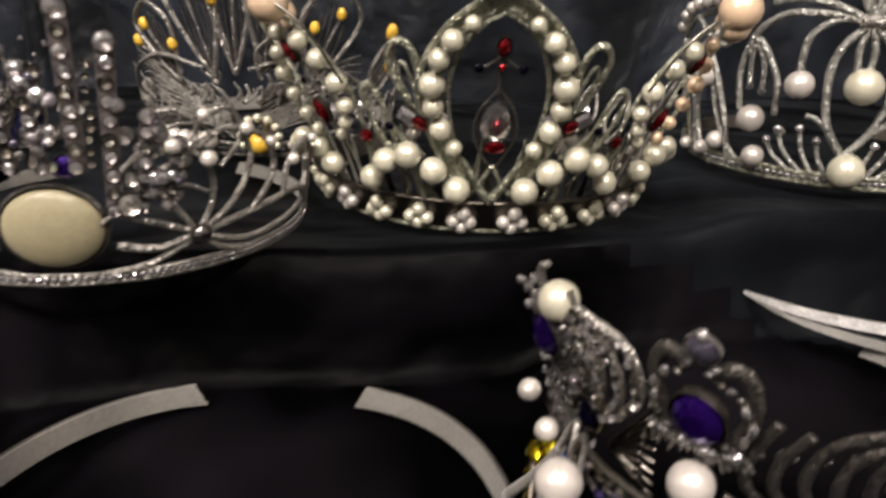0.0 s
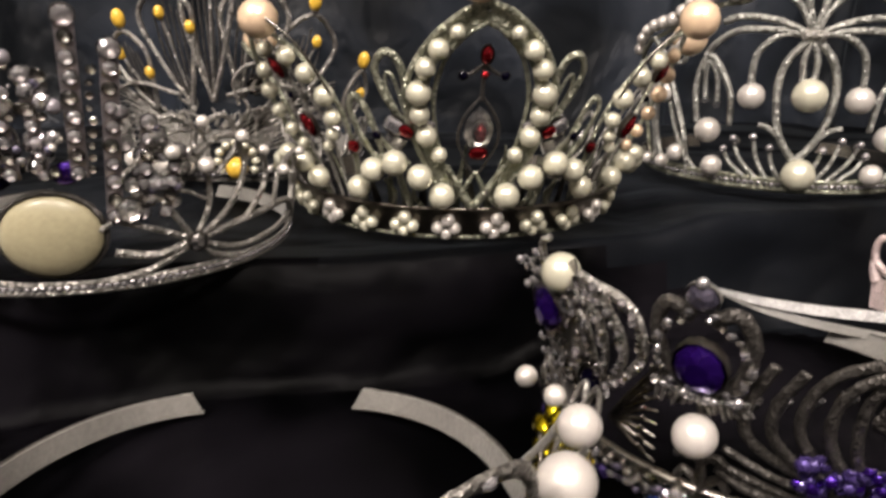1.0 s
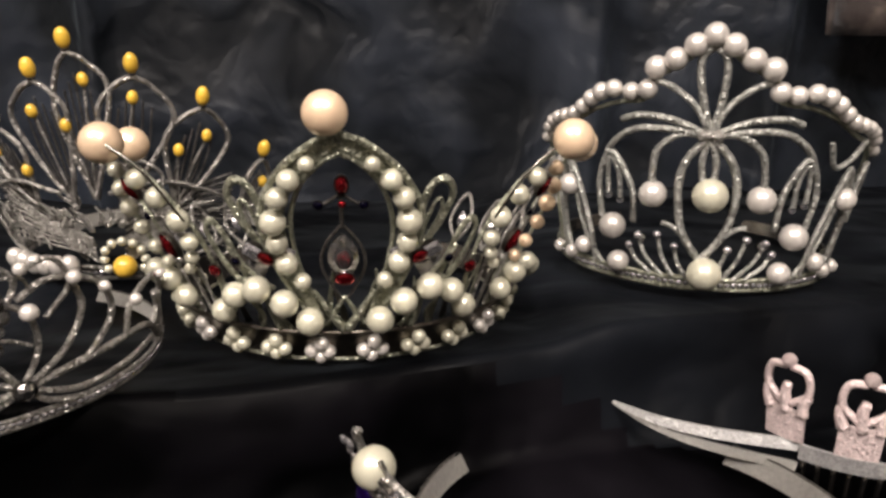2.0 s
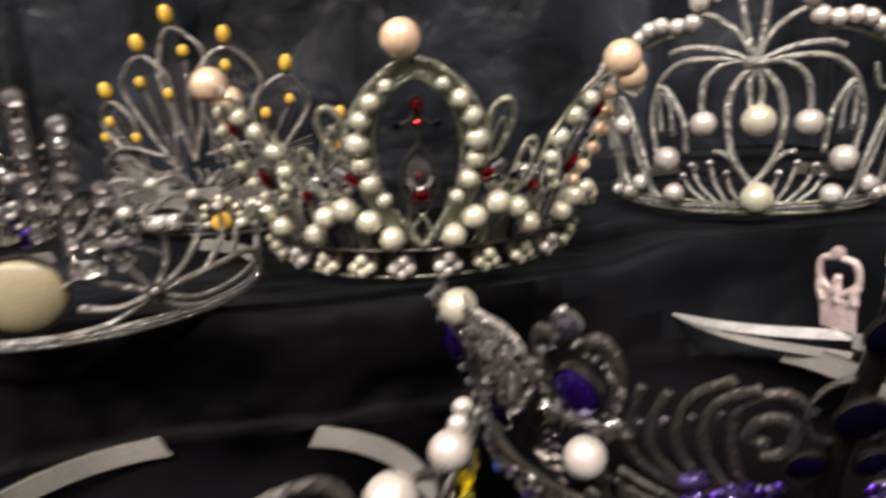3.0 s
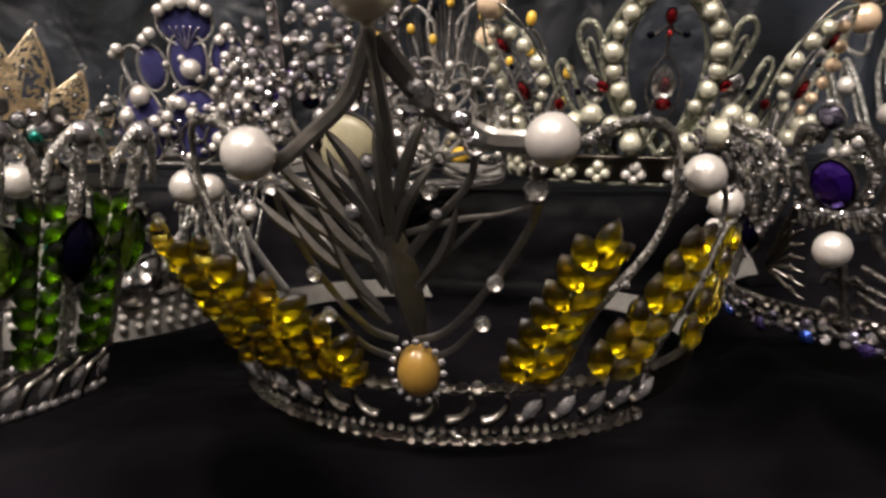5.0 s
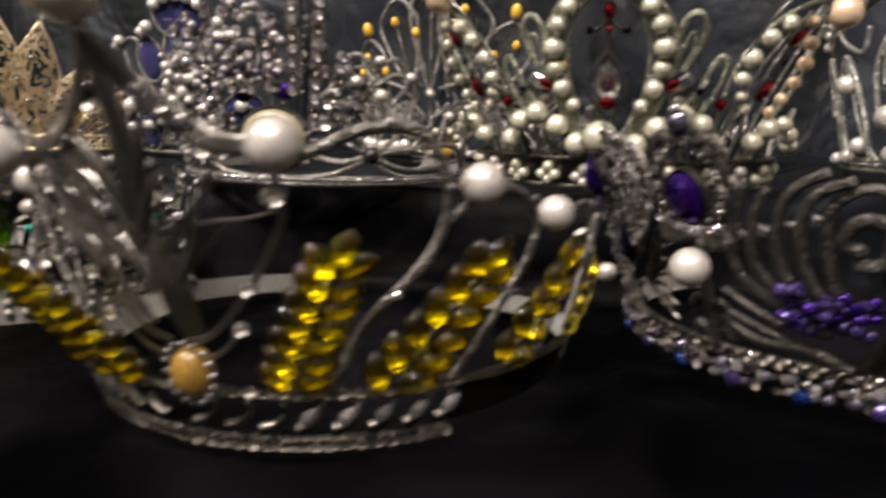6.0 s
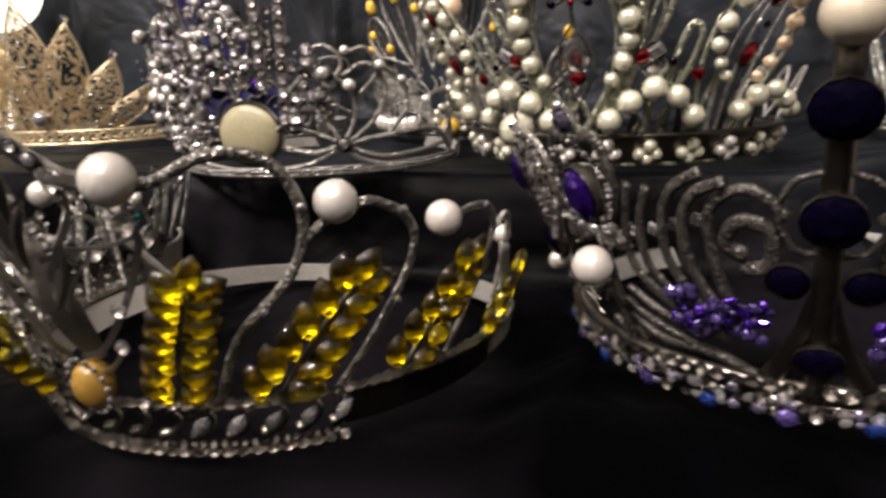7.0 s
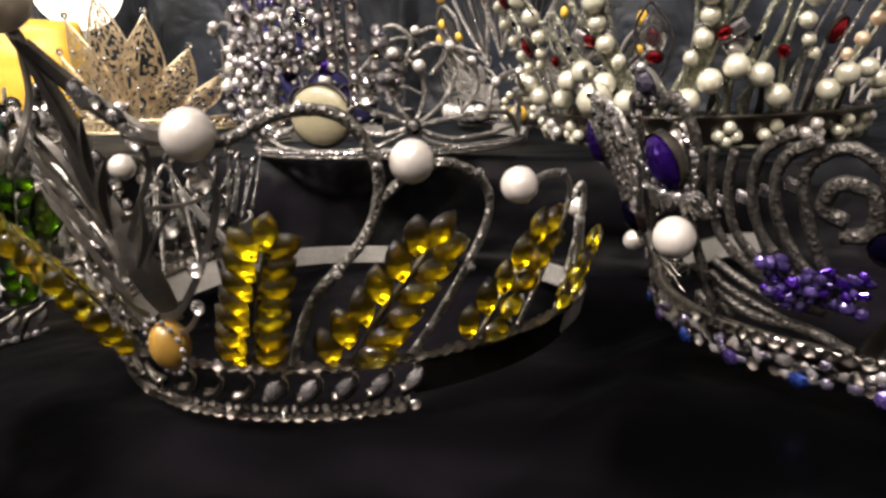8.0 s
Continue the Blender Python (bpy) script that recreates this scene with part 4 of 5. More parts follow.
# ---- fan tiara with yellow drops ----
def fan_tiara():
    T = Ring("tiara", -0.076, 0.596, 0.0615, 0.0850, 0.26, -4, "silver wire fan tiara tipped with yellow drops")
    T.wire("rim_wire", [(a, -2) for a in range(-100, 101, 8)], 0.0016, SILVER, steps=3)
    T.wire("rim_wire", [(a, 5) for a in range(-100, 101, 8)], 0.0012, SILVER, steps=3)
    T.strip("rim_band", -100, 100, -2, 5, 0.0008, PLAIN, 50)
    T.arms(100, 160, -2, 8, SATIN, 0.0)
    T.stones("rim_stone", "round", -95, 95, 2, 0.0020, FOIL, 2.1, 0.002)
    # petals: tip, the widest places left and right, foot, and the small drops inside
    petals = (((-26.5, 101), (-36, 78), (-18.5, 80), (-20, 46), ((-37, 69), (-19, 69), (-30, 80))), ((-7.5, 129), (-18, 100), (0, 104), (-5, 50), ((-10, 105),)),
              ((3.5, 145), (-3.0, 106), (12.5, 118), (3, 52), ((6.5, 123), (-1, 97))), ((19, 132), (8.5, 104), (29.5, 101), (13, 54), ((18.5, 113),)),
              ((38, 113), (26.5, 88), (47.5, 84), (29, 44), ((39.5, 89), (30.5, 81))), ((65, 76), (57, 54), (72, 52), (55, 30), ((66.5, 53),)))
    for (a, top), left, right, foot, drops in petals:
        neck = top - 7
        for a2, h2 in (left, right):
            rib = T.wire("petal_wire", [foot, (foot[0] * 0.45 + a2 * 0.55, foot[1] * 0.58 + h2 * 0.42), (a2, h2), (a2 * 0.5 + a * 0.5, h2 * 0.28 + neck * 0.72), (a, neck)], 0.0015)
        for k in (0.14, 0.32, 0.5, 0.68, 0.86):
            mid = (left[0] + (right[0] - left[0]) * k, left[1] * 0.5 + right[1] * 0.5)
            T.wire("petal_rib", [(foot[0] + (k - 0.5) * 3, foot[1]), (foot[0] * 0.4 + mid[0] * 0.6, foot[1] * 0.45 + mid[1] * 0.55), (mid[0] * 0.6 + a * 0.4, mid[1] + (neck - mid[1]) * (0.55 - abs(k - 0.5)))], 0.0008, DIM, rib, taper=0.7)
        T.bead("yellow_drop", a, top, 0.0040, YELLOW, 0, 1, tall=1.5)
        T.bead("drop_cap", a, top - 5.5, 0.0022, PLAIN, 0, 0)
        for a2, h2 in drops:
            T.bead("yellow_drop", a2, h2, 0.0031, YELLOW, 0.001, 1, tall=1.35)
            T.wire("drop_stalk", [(a2, h2 - 3), (a2 * 0.6 + foot[0] * 0.4, h2 * 0.6 + foot[1] * 0.4), foot], 0.0009, SILVER, taper=0.8)
    # glittering leaves packed round the foot of the fan
    for k in range(64):
        a, h = random.uniform(-52, 40), random.uniform(14, 46)
        if abs(a - 9.5) < 10 and h < 30:
            continue
        w = a * 0.02 + random.uniform(-0.7, 0.7)
        T.wire("filigree_leaf", [(a, h), (a + 5 * math.sin(w) + 1.5, h + 6 * math.cos(w)), (a + 9 * math.sin(w), h + 12 * math.cos(w))], random.uniform(0.0012, 0.0020), SILVER, taper=0.35, out=random.uniform(-0.003, 0.006), flat=0.35, steps=4)
    # feathered wings of fine wire
    for s in (-1, 1):
        for i in range(15):
            u = i / 14
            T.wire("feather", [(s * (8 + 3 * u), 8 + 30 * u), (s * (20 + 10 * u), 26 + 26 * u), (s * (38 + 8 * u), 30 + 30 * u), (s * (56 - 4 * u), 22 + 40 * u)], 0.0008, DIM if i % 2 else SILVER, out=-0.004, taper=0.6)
        for i in range(9):
            u = i / 8
            T.wire("feather", [(s * 6 + 5, 10 + 2 * i), (s * (14 + 9 * u) + 5, 18 + 22 * u), (s * (34 - 4 * u), 22 + 34 * u), (s * (50 - 20 * u), 12 + 50 * u)], 0.0008, SILVER, out=0.003, taper=0.6)
        T.wire("wing_rim", [(s * 8 + 5, 6), (s * 34, 10), (s * 54, 24), (s * 48, 46), (s * 26, 62), (s * 8, 56)], 0.0013, out=0.003)
        for i in range(4):
            T.wire("scroll", [(s * (60 + 8 * i), 5), (s * (64 + 8 * i), 22), (s * (58 + 8 * i), 34), (s * (54 + 8 * i), 26)], 0.0010)
    T.gem("fan_crystal", "oval", 18, 62, 0.0060, CLEAR, 90, 0.003, cup=PLAIN)
    T.wire("scroll", [(12, 50), (11, 66), (18, 76), (25, 66), (22, 50), (16, 46)], 0.0010, out=0.004)
    # little wreath of pearls with the yellow bead
    for i in range(9):
        w = math.pi * (-0.15 + 1.3 * i / 8)
        T.bead("wreath_pearl", 9.5 + 7.4 * math.cos(w), 12 + 13 * math.sin(w), 0.0030, CREAM, 0.006)
    T.bead("yellow_bead", 9.5, 8, 0.0072, YELLOW, 0.008, 2)
    T.wire("row_holder", [(-33, 8), (-21, 6), (-8, 8)], 0.0022, PLAIN, out=0.006)
    for i in range(6):
        T.bead("row_pearl", -35 + 5.2 * i, 10.0 - 1.6 * math.sin(math.pi * i / 5), 0.0056, PEARL, 0.0125, 1, tall=1.25)
    for a in range(22, 60, 7):
        T.bead("row_pearl", a, 6 + (a % 2) * 3, 0.0030, PEARL, 0.005)


# ---- pearl arcade tiara ----
def arcade_tiara():
    T = Ring("tiara", 0.305, 0.520, 0.0630, 0.0850, 0.20, -20, "silver tiara crowned with a peaked row of white pearls")
    T.base, T.lean = FROST, -0.034
    T.wire("rim_wire", [(a, 7) for a in range(-95, 96, 6)], 0.0018, OLD, steps=3)
    T.wire("rim_wire", [(a, 13) for a in range(-95, 96, 6)], 0.0015, OLD, steps=3)
    T.stones("rim_stone", "round", -94, 94, 10, 0.0018, FOIL, 2.1, 0.0012)
    T.strip("rim_band", -95, 95, 7, 13, 0.0008, OLD, 50)
    T.arms(95, 150, 7, 15, PLAIN, 0.0)
    for a, h, r in ((0, 149, 6.3), (4.6, 144, 6.2), (9.6, 137, 6.2), (14.8, 132.5, 6.3)):
        for s in ((1,) if a == 0 else (-1, 1)):
            T.bead("peak_pearl", s * a, h, r / 1000, PEARL, 0, 2)
    rows = [(17.6, 121, 5.6), (22.5, 119.5, 5.1), (28, 120.5, 5.2), (32.4, 118.5, 5.2), (36.5, 114.5, 5.0), (40.5, 109.5, 4.8), (45, 105, 4.6), (50, 103, 4.4), (55, 101, 4.2), (60, 98, 4.0), (65, 93, 4.0), (69, 86, 4.0)]
    T.beads("crest_pearl", rows, PEARL)
    T.pair("crest_wire", [(0, 146), (10, 133), (17, 126), (18.6, 116), (28, 113), (38, 107), (50, 97), (62, 90), (72, 70), (74, 7)], 0.0014, OLD, out=-0.002)
    T.wire("hub", [(-3.5, 97), (0, 98.5), (3.5, 97)], 0.0034, SILVER)
    for s in (-1, 1):
        T.wire("spoke", [(0, 97), (s * 2.6, 118), (s * 3.2, 136), (0, 144)], 0.00187)
        T.wire("spoke", [(0, 97), (s * 4, 112), (s * 10, 122), (s * 15, 126)], 0.00175)
        T.wire("spoke", [(0, 97), (s * 10, 105), (s * 20, 107), (s * 26, 104)], 0.00187)
        T.wire("spoke", [(0, 97), (s * 10, 100), (s * 22, 99), (s * 31, 88), (s * 34, 76)], 0.00187)
        T.wire("spoke", [(0, 97), (s * 8, 98), (s * 15, 89), (s * 17, 76), (s * 17.2, 68)], 0.00187)
        T.wire("spoke", [(0, 97), (s * 6.5, 84), (s * 9, 66), (s * 7, 42), (0, 24)], 0.00212)
        T.wire("spoke", [(0, 97), (s * 2, 84), (s * 1.6, 72)], 0.00175)
        T.bead("pearl", s * 17.2, 62.5, 0.0080, PEARL, 0, 2)
        T.wire("arch", [(s * 24, 44), (s * 24.5, 66), (s * 31, 85), (s * 37, 66), (s * 37, 44)], 0.00175)
        T.wire("arch", [(s * 29, 58), (s * 28.6, 72), (s * 30.5, 82)], 0.00138)
        T.wire("arch", [(s * 33.5, 60), (s * 33, 72), (s * 31.5, 82)], 0.00138)
        T.bead("arch_crystal", s * 29, 56.5, 0.0022, CRYSTAL)
        T.bead("arch_crystal", s * 33.5, 58.5, 0.0022, CRYSTAL)
        T.bead("pearl", s * 31.8, 40, 0.0080, PEARL, 0.002, 2)
        for a0, a1, h1 in ((4, 9, 31), (9, 15, 37), (13, 22, 35), (17, 25.5, 28)):
            T.wire("curl", [(s * a0, 13), (s * (a0 * 0.3 + a1 * 0.7), 13 + (h1 - 13) * 0.5), (s * a1, h1)], 0.00145, taper=0.8)
            T.bead("curl_bead", s * a1, h1 + 1.5, 0.0024, FOIL, 0.001)
        T.wire("curl", [(0, 24), (s * 5, 36), (s * 10, 44), (s * 14, 46)], 0.00150)
        T.gem("curl_stone", "round", s * 21, 35, 0.0030, CRYSTAL, 0, 0.001, cup=PLAIN)
        T.bead("pearl", s * 29.5, 18, 0.0066, PEARL, 0.003, 2)
        T.bead("pearl", s * 47, 22, 0.0058, PEARL, 0.002, 1)
        T.bead("pearl", s * 56, 14, 0.0050, PEARL, 0.002, 1)
        T.bead("pearl", s * 70, 12, 0.0046, PEARL, 0.002, 1)
        T.wire("arch", [(s * 42, 8), (s * 44, 40), (s * 52, 78), (s * 60, 40), (s * 58, 8)], 0.00162)
        T.wire("arch", [(s * 36, 8), (s * 46, 30), (s * 50, 56), (s * 52, 78)], 0.00150)
        T.wire("arch", [(s * 64, 8), (s * 62, 44), (s * 68, 78), (s * 74, 40)], 0.00162)
        T.bead("pearl", s * 52, 60, 0.0068, PEARL, 0.002, 1)
        T.wire("arch", [(s * 38, 94), (s * 42, 80), (s * 50, 84), (s * 56, 94)], 0.00150)
    T.bead("pearl", 0.8, 64.5, 0.0098, CREAM, 0.002, 2)
    T.bead("pearl", 2.0, 17.5, 0.0098, CREAM, 0.004, 2)


# ---- violet swan tiara ----
def violet_tiara():
    T = Ring("tiara", 0.191, 0.285, 0.004, 0.0830, 0.38, -1.3, "silver scroll tiara with violet stones, lilac beads and pearls")
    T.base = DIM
    T.wire("rim_wire", [(a, 17) for a in range(-100, 87, 6)], 0.0018, PLAIN, steps=3)
    T.wire("rim_wire", [(a, 11) for a in range(-100, 87, 6)], 0.0014, PLAIN, steps=3)
    T.strip("rim_band", -100, 86, 11, 17, 0.0009, PLAIN, 60)
    T.stones("rim_stone", "round", -99, 85, 17.6, 0.0024, CLEAR, 2.05, 0.0028)
    for i, a in enumerate(np.arange(-98, 85, 1.75)):
        kind = (LILAC, CLEAR, GLASSY, CLEAR, SMOKE, GLASSY)[i % 6]
        T.gem("rim_cluster_stone", "round", a + random.uniform(-0.5, 0.5), 12.6 + random.uniform(-2.0, 1.6), random.uniform(0.0018, 0.0028), kind, random.uniform(0, 40), random.uniform(0.0024, 0.0052), tip=random.uniform(-35, 35), swivel=random.uniform(-35, 35))
    for i, a in enumerate(range(-95, 84, 7)):
        if i % 2:
            T.gem("hanging_bead", "round", a, 7.8, 0.0034, BLUE if i % 4 == 3 else VIOLA, 0, 0.0060, tip=random.uniform(-20, 20))
        for k in range(2):
            T.gem("hanging_bead", "round", a + 2.2 + 2.4 * k, 9.6 - random.uniform(0, 1.4), random.uniform(0.0018, 0.0025), (LILAC, CLEAR, GLASSY)[(i + k) % 3], 20, 0.0052, tip=random.uniform(-30, 30))
    T.arms(90, 135, 9, 18, SATIN, 0.0)
    # central tower of indigo discs with the large pearl
    for h, r in ((97.5, 0.0074), (70.5, 0.0074), (28.7, 0.0062)):
        m = T.stand(0, h, 0.004)
        child("disc", stone("round", INDIGO), T.thing, m @ Matrix.Diagonal((r, r * (1.0 if h > 50 else 0.8), r * 0.45, 1)))
        child("disc_setting", stone("cup", DARK), T.thing, m @ Matrix.Diagonal((r * 0.93, r * (0.93 if h > 50 else 0.75), r * 0.6, 1)))
    for s in (-1, 1):
        T.gem("disc", "round", s * 4.9, 52.5, 0.0050, INDIGO, 0, 0.003, cup=DARK, deep=0.5)
    T.bead("tower_pearl", 0.0, 117.5, 0.0070, IVORY, 0.002, 2)
    T.wire("tower_post", [(0, 14), (0, 60), (0, 112)], 0.0028, DARK)
    T.pair("tower_leg", [(8, 18), (3.5, 32), (0.6, 50)], 0.0028, DARK, taper=0.6, flat=0.5)
    T.pair("tower_wing", [(0, 60), (4.6, 62), (6.4, 71), (4.5, 80), (0, 83)], 0.0009)
    # nested scrolls either side of the tower
    for i in range(5):
        u = i / 4 * 1.05
        T.pair("scroll", [(8 + 3 * u, 40 - 7 * u), (13 + 8.5 * u, 42 - 5 * u), (15.5 + 14 * u, 56 - 9 * u), (15.6 + 14.6 * u, 69 - 9 * u), (13.4 + 14 * u, 75 + 0.5 * u), (9.5 + 12.5 * u, 77 + 8 * u), (5.2 + 6 * u, 70 + 18 * u)][:7 - int(round(2 * u))], 0.0016, None, out=0.0010 * (i % 2), flat=0.45)
    T.pair("scroll", [(11.5, 54), (7.5, 56), (7.5, 66), (11.5, 68), (13.5, 61), (10.5, 58)], 0.0020, flat=0.4)
    T.pair("scroll", [(10, 19), (18, 24), (28, 24), (35, 30)], 0.0016)
    T.pair("scroll", [(14, 30), (24, 32), (34, 40)], 0.0012)
    T.pair("scroll", [(17, 22), (26, 28), (37, 34)], 0.0012)
    for s in (-1, 1):
        for k in range(54):
            T.gem("lilac_bead", "round", s * (7.5 + 15 * random.random()), 32 + 13 * random.random(), random.uniform(0.0015, 0.0026), VIOLET if k % 4 == 0 else VIOLA, random.uniform(0, 40), random.uniform(0.001, 0.005), tip=random.uniform(-40, 40), swivel=random.uniform(-40, 40))
        for k in range(5):
            T.gem("baguette", "square", s * (18 + 4.2 * k), 66 - 2.5 * k, 0.0026, FOIL, 20 * s, -0.004)
    # side motifs: little crowns with a violet stone and a pearl
    for s in (-1, 1):
        c = 37.7
        T.gem("violet_stone", "oval", s * c, 70, 0.0088, VIOLET, 90, 0.003, cup=PLAIN)
        for k in (-1, 1):
            T.wire("motif_arm", [(s * (c + 1.0 * k), 62), (s * (c + 5.0 * k), 66), (s * (c + 6.6 * k), 80), (s * (c + 4.6 * k), 89), (s * (c + 1.2 * k), 86)], 0.0021, flat=0.6)
            for q in range(16):
                h = 63 + 1.7 * q
                T.gem("motif_stone", "round", s * (c + k * (1.6 + 5.0 * math.sin(math.pi * min(1.0, (q + 1.5) / 15)) ** 0.6)) + random.uniform(-0.5, 0.5), h, random.uniform(0.0010, 0.0016), (FOIL, CLEAR, SMOKE)[q % 3], 0, 0.0026, tip=random.uniform(-35, 35))
            T.wire("motif_arm", [(s * (c + 1.0 * k), 61), (s * (c + 5 * k), 58), (s * (c + 8.5 * k), 63)], 0.0012, taper=0.5)
            T.wire("motif_arm", [(s * (c + 1.0 * k), 58), (s * (c + 4 * k), 54), (s * (c + 7.5 * k), 55)], 0.0014, taper=0.5)
            T.wire("motif_curl", [(s * c, 20), (s * (c + 3.2 * k), 25), (s * (c + 5 * k), 21)], 0.0014)
            T.wire("motif_curl", [(s * c, 30), (s * (c + 2.6 * k), 35), (s * (c + 4.8 * k), 31)], 0.0012)
        for k in range(13):
            q = (k - 6) / 6
            T.gem("fringe_stone", "round", s * c + 6.6 * q, 59.5 + 2.2 * q * q, 0.0017, FOIL if k % 3 else CRYSTAL, 0, 0.0036, tip=random.uniform(-30, 30))
            T.wire("fringe", [(s * c + 6.4 * q, 58.5 + 2 * q * q), (s * c + 7.6 * q + random.uniform(-0.8, 0.8), 53.0 + random.uniform(0, 4.5))], 0.0008, SILVER, out=0.003, taper=0.6)
        T.gem("motif_crystal", "round", s * c, 93, 0.0044, LILAC, 0, 0.001, cup=SILVER)
        T.bead("motif_bead", s * c, 97.5, 0.0018, FOIL, 0.001)
        T.wire("motif_post", [(s * c, 15), (s * c, 40), (s * c, 60)], 0.0016)
        T.bead("pearl", s * c, 46.5, 0.0067, PEARL, 0.007, 2)
        # outer wing with its pearl
        T.strip("wing_plate", s * 57, s * 72, 40, 86, 0.0010, SILVER, 8, lambda a: -1.6 * (abs(a) - 62))
        T.bead("pearl", s * 60.7, 87, 0.0063, CREAM, 0.001, 2)
        for pts in ([(56, 89), (48, 84), (46.5, 68), (52, 53)], [(56, 86), (51.5, 80), (50, 66), (54, 50)], [(58, 83), (54, 76), (54, 62), (57, 50)], [(60, 79), (57, 70), (57.5, 58)]):
            T.wire("feather", [(s * a, h) for a, h in pts], 0.0019, SILVER, taper=0.8, out=0.002, flat=0.6)
            for a, h in glide(pts, 6):
                T.gem("feather_stone", "round", s * a + random.uniform(-0.6, 0.6), h, random.uniform(0.0011, 0.0017), random.choice((CLEAR, SMOKE, GLASSY)), 0, 0.0038, tip=random.uniform(-35, 35), swivel=random.uniform(-35, 35))
        for k in range(9):
            T.wire("twig", [(s * 57, 34), (s * (52 - 0.8 * k), 26 + 4.5 * k), (s * (47.5 - 0.5 * k), 22 + 6 * k)], 0.0010, PLAIN, taper=0.4)
            T.wire("twig", [(s * (51.5 - 0.7 * k), 27 + 4.6 * k), (s * (49.5 - 0.5 * k), 24 + 5 * k)], 0.0008, PLAIN, taper=0.4)
        for k in range(110):
            T.gem("wing_stone", "round", s * random.uniform(56.5, 72), random.uniform(38, 88), random.uniform(0.0009, 0.0019), (FOIL, GLASSY, SMOKE, CLEAR)[k % 4], 0, 0.0026, tip=random.uniform(-30, 30), swivel=random.uniform(-30, 30))
        T.gem("violet_stone", "navette", s * 58.5, 47, 0.0080, INDIGO, 75, 0.003, cup=PLAIN)
        T.gem("violet_stone", "navette", s * 65, 71, 0.0100, VIOLET, 90 + 14 * s, 0.004, cup=PLAIN)
        T.gem("wing_crystal", "oval", s * 60, 76, 0.0046, FOIL, 60, 0.003, cup=PLAIN)
        T.wire("wing_edge", [(s * 80, 15), (s * 75, 36), (s * 68, 62), (s * 65, 92), (s * 62, 98)], 0.0022, SILVER, taper=0.5)
        T.wire("wing_edge", [(s * 83, 15), (s * 79, 32), (s * 71, 50)], 0.0018, SILVER, taper=0.6)
        T.bead("pearl", s * 85.4, 26, 0.0046, PEARL, 0.0096, 1)
        for k in range(11):
            T.gem("wing_stone", "round", s * (81 - 1.6 * k), 17 + 7.4 * k, 0.0019, FOIL, 0, 0.0026)
            T.gem("wing_stone", "round", s * (77 - 1.6 * k), 17 + 6.8 * k, 0.0016, FOIL, 0, 0.0026)


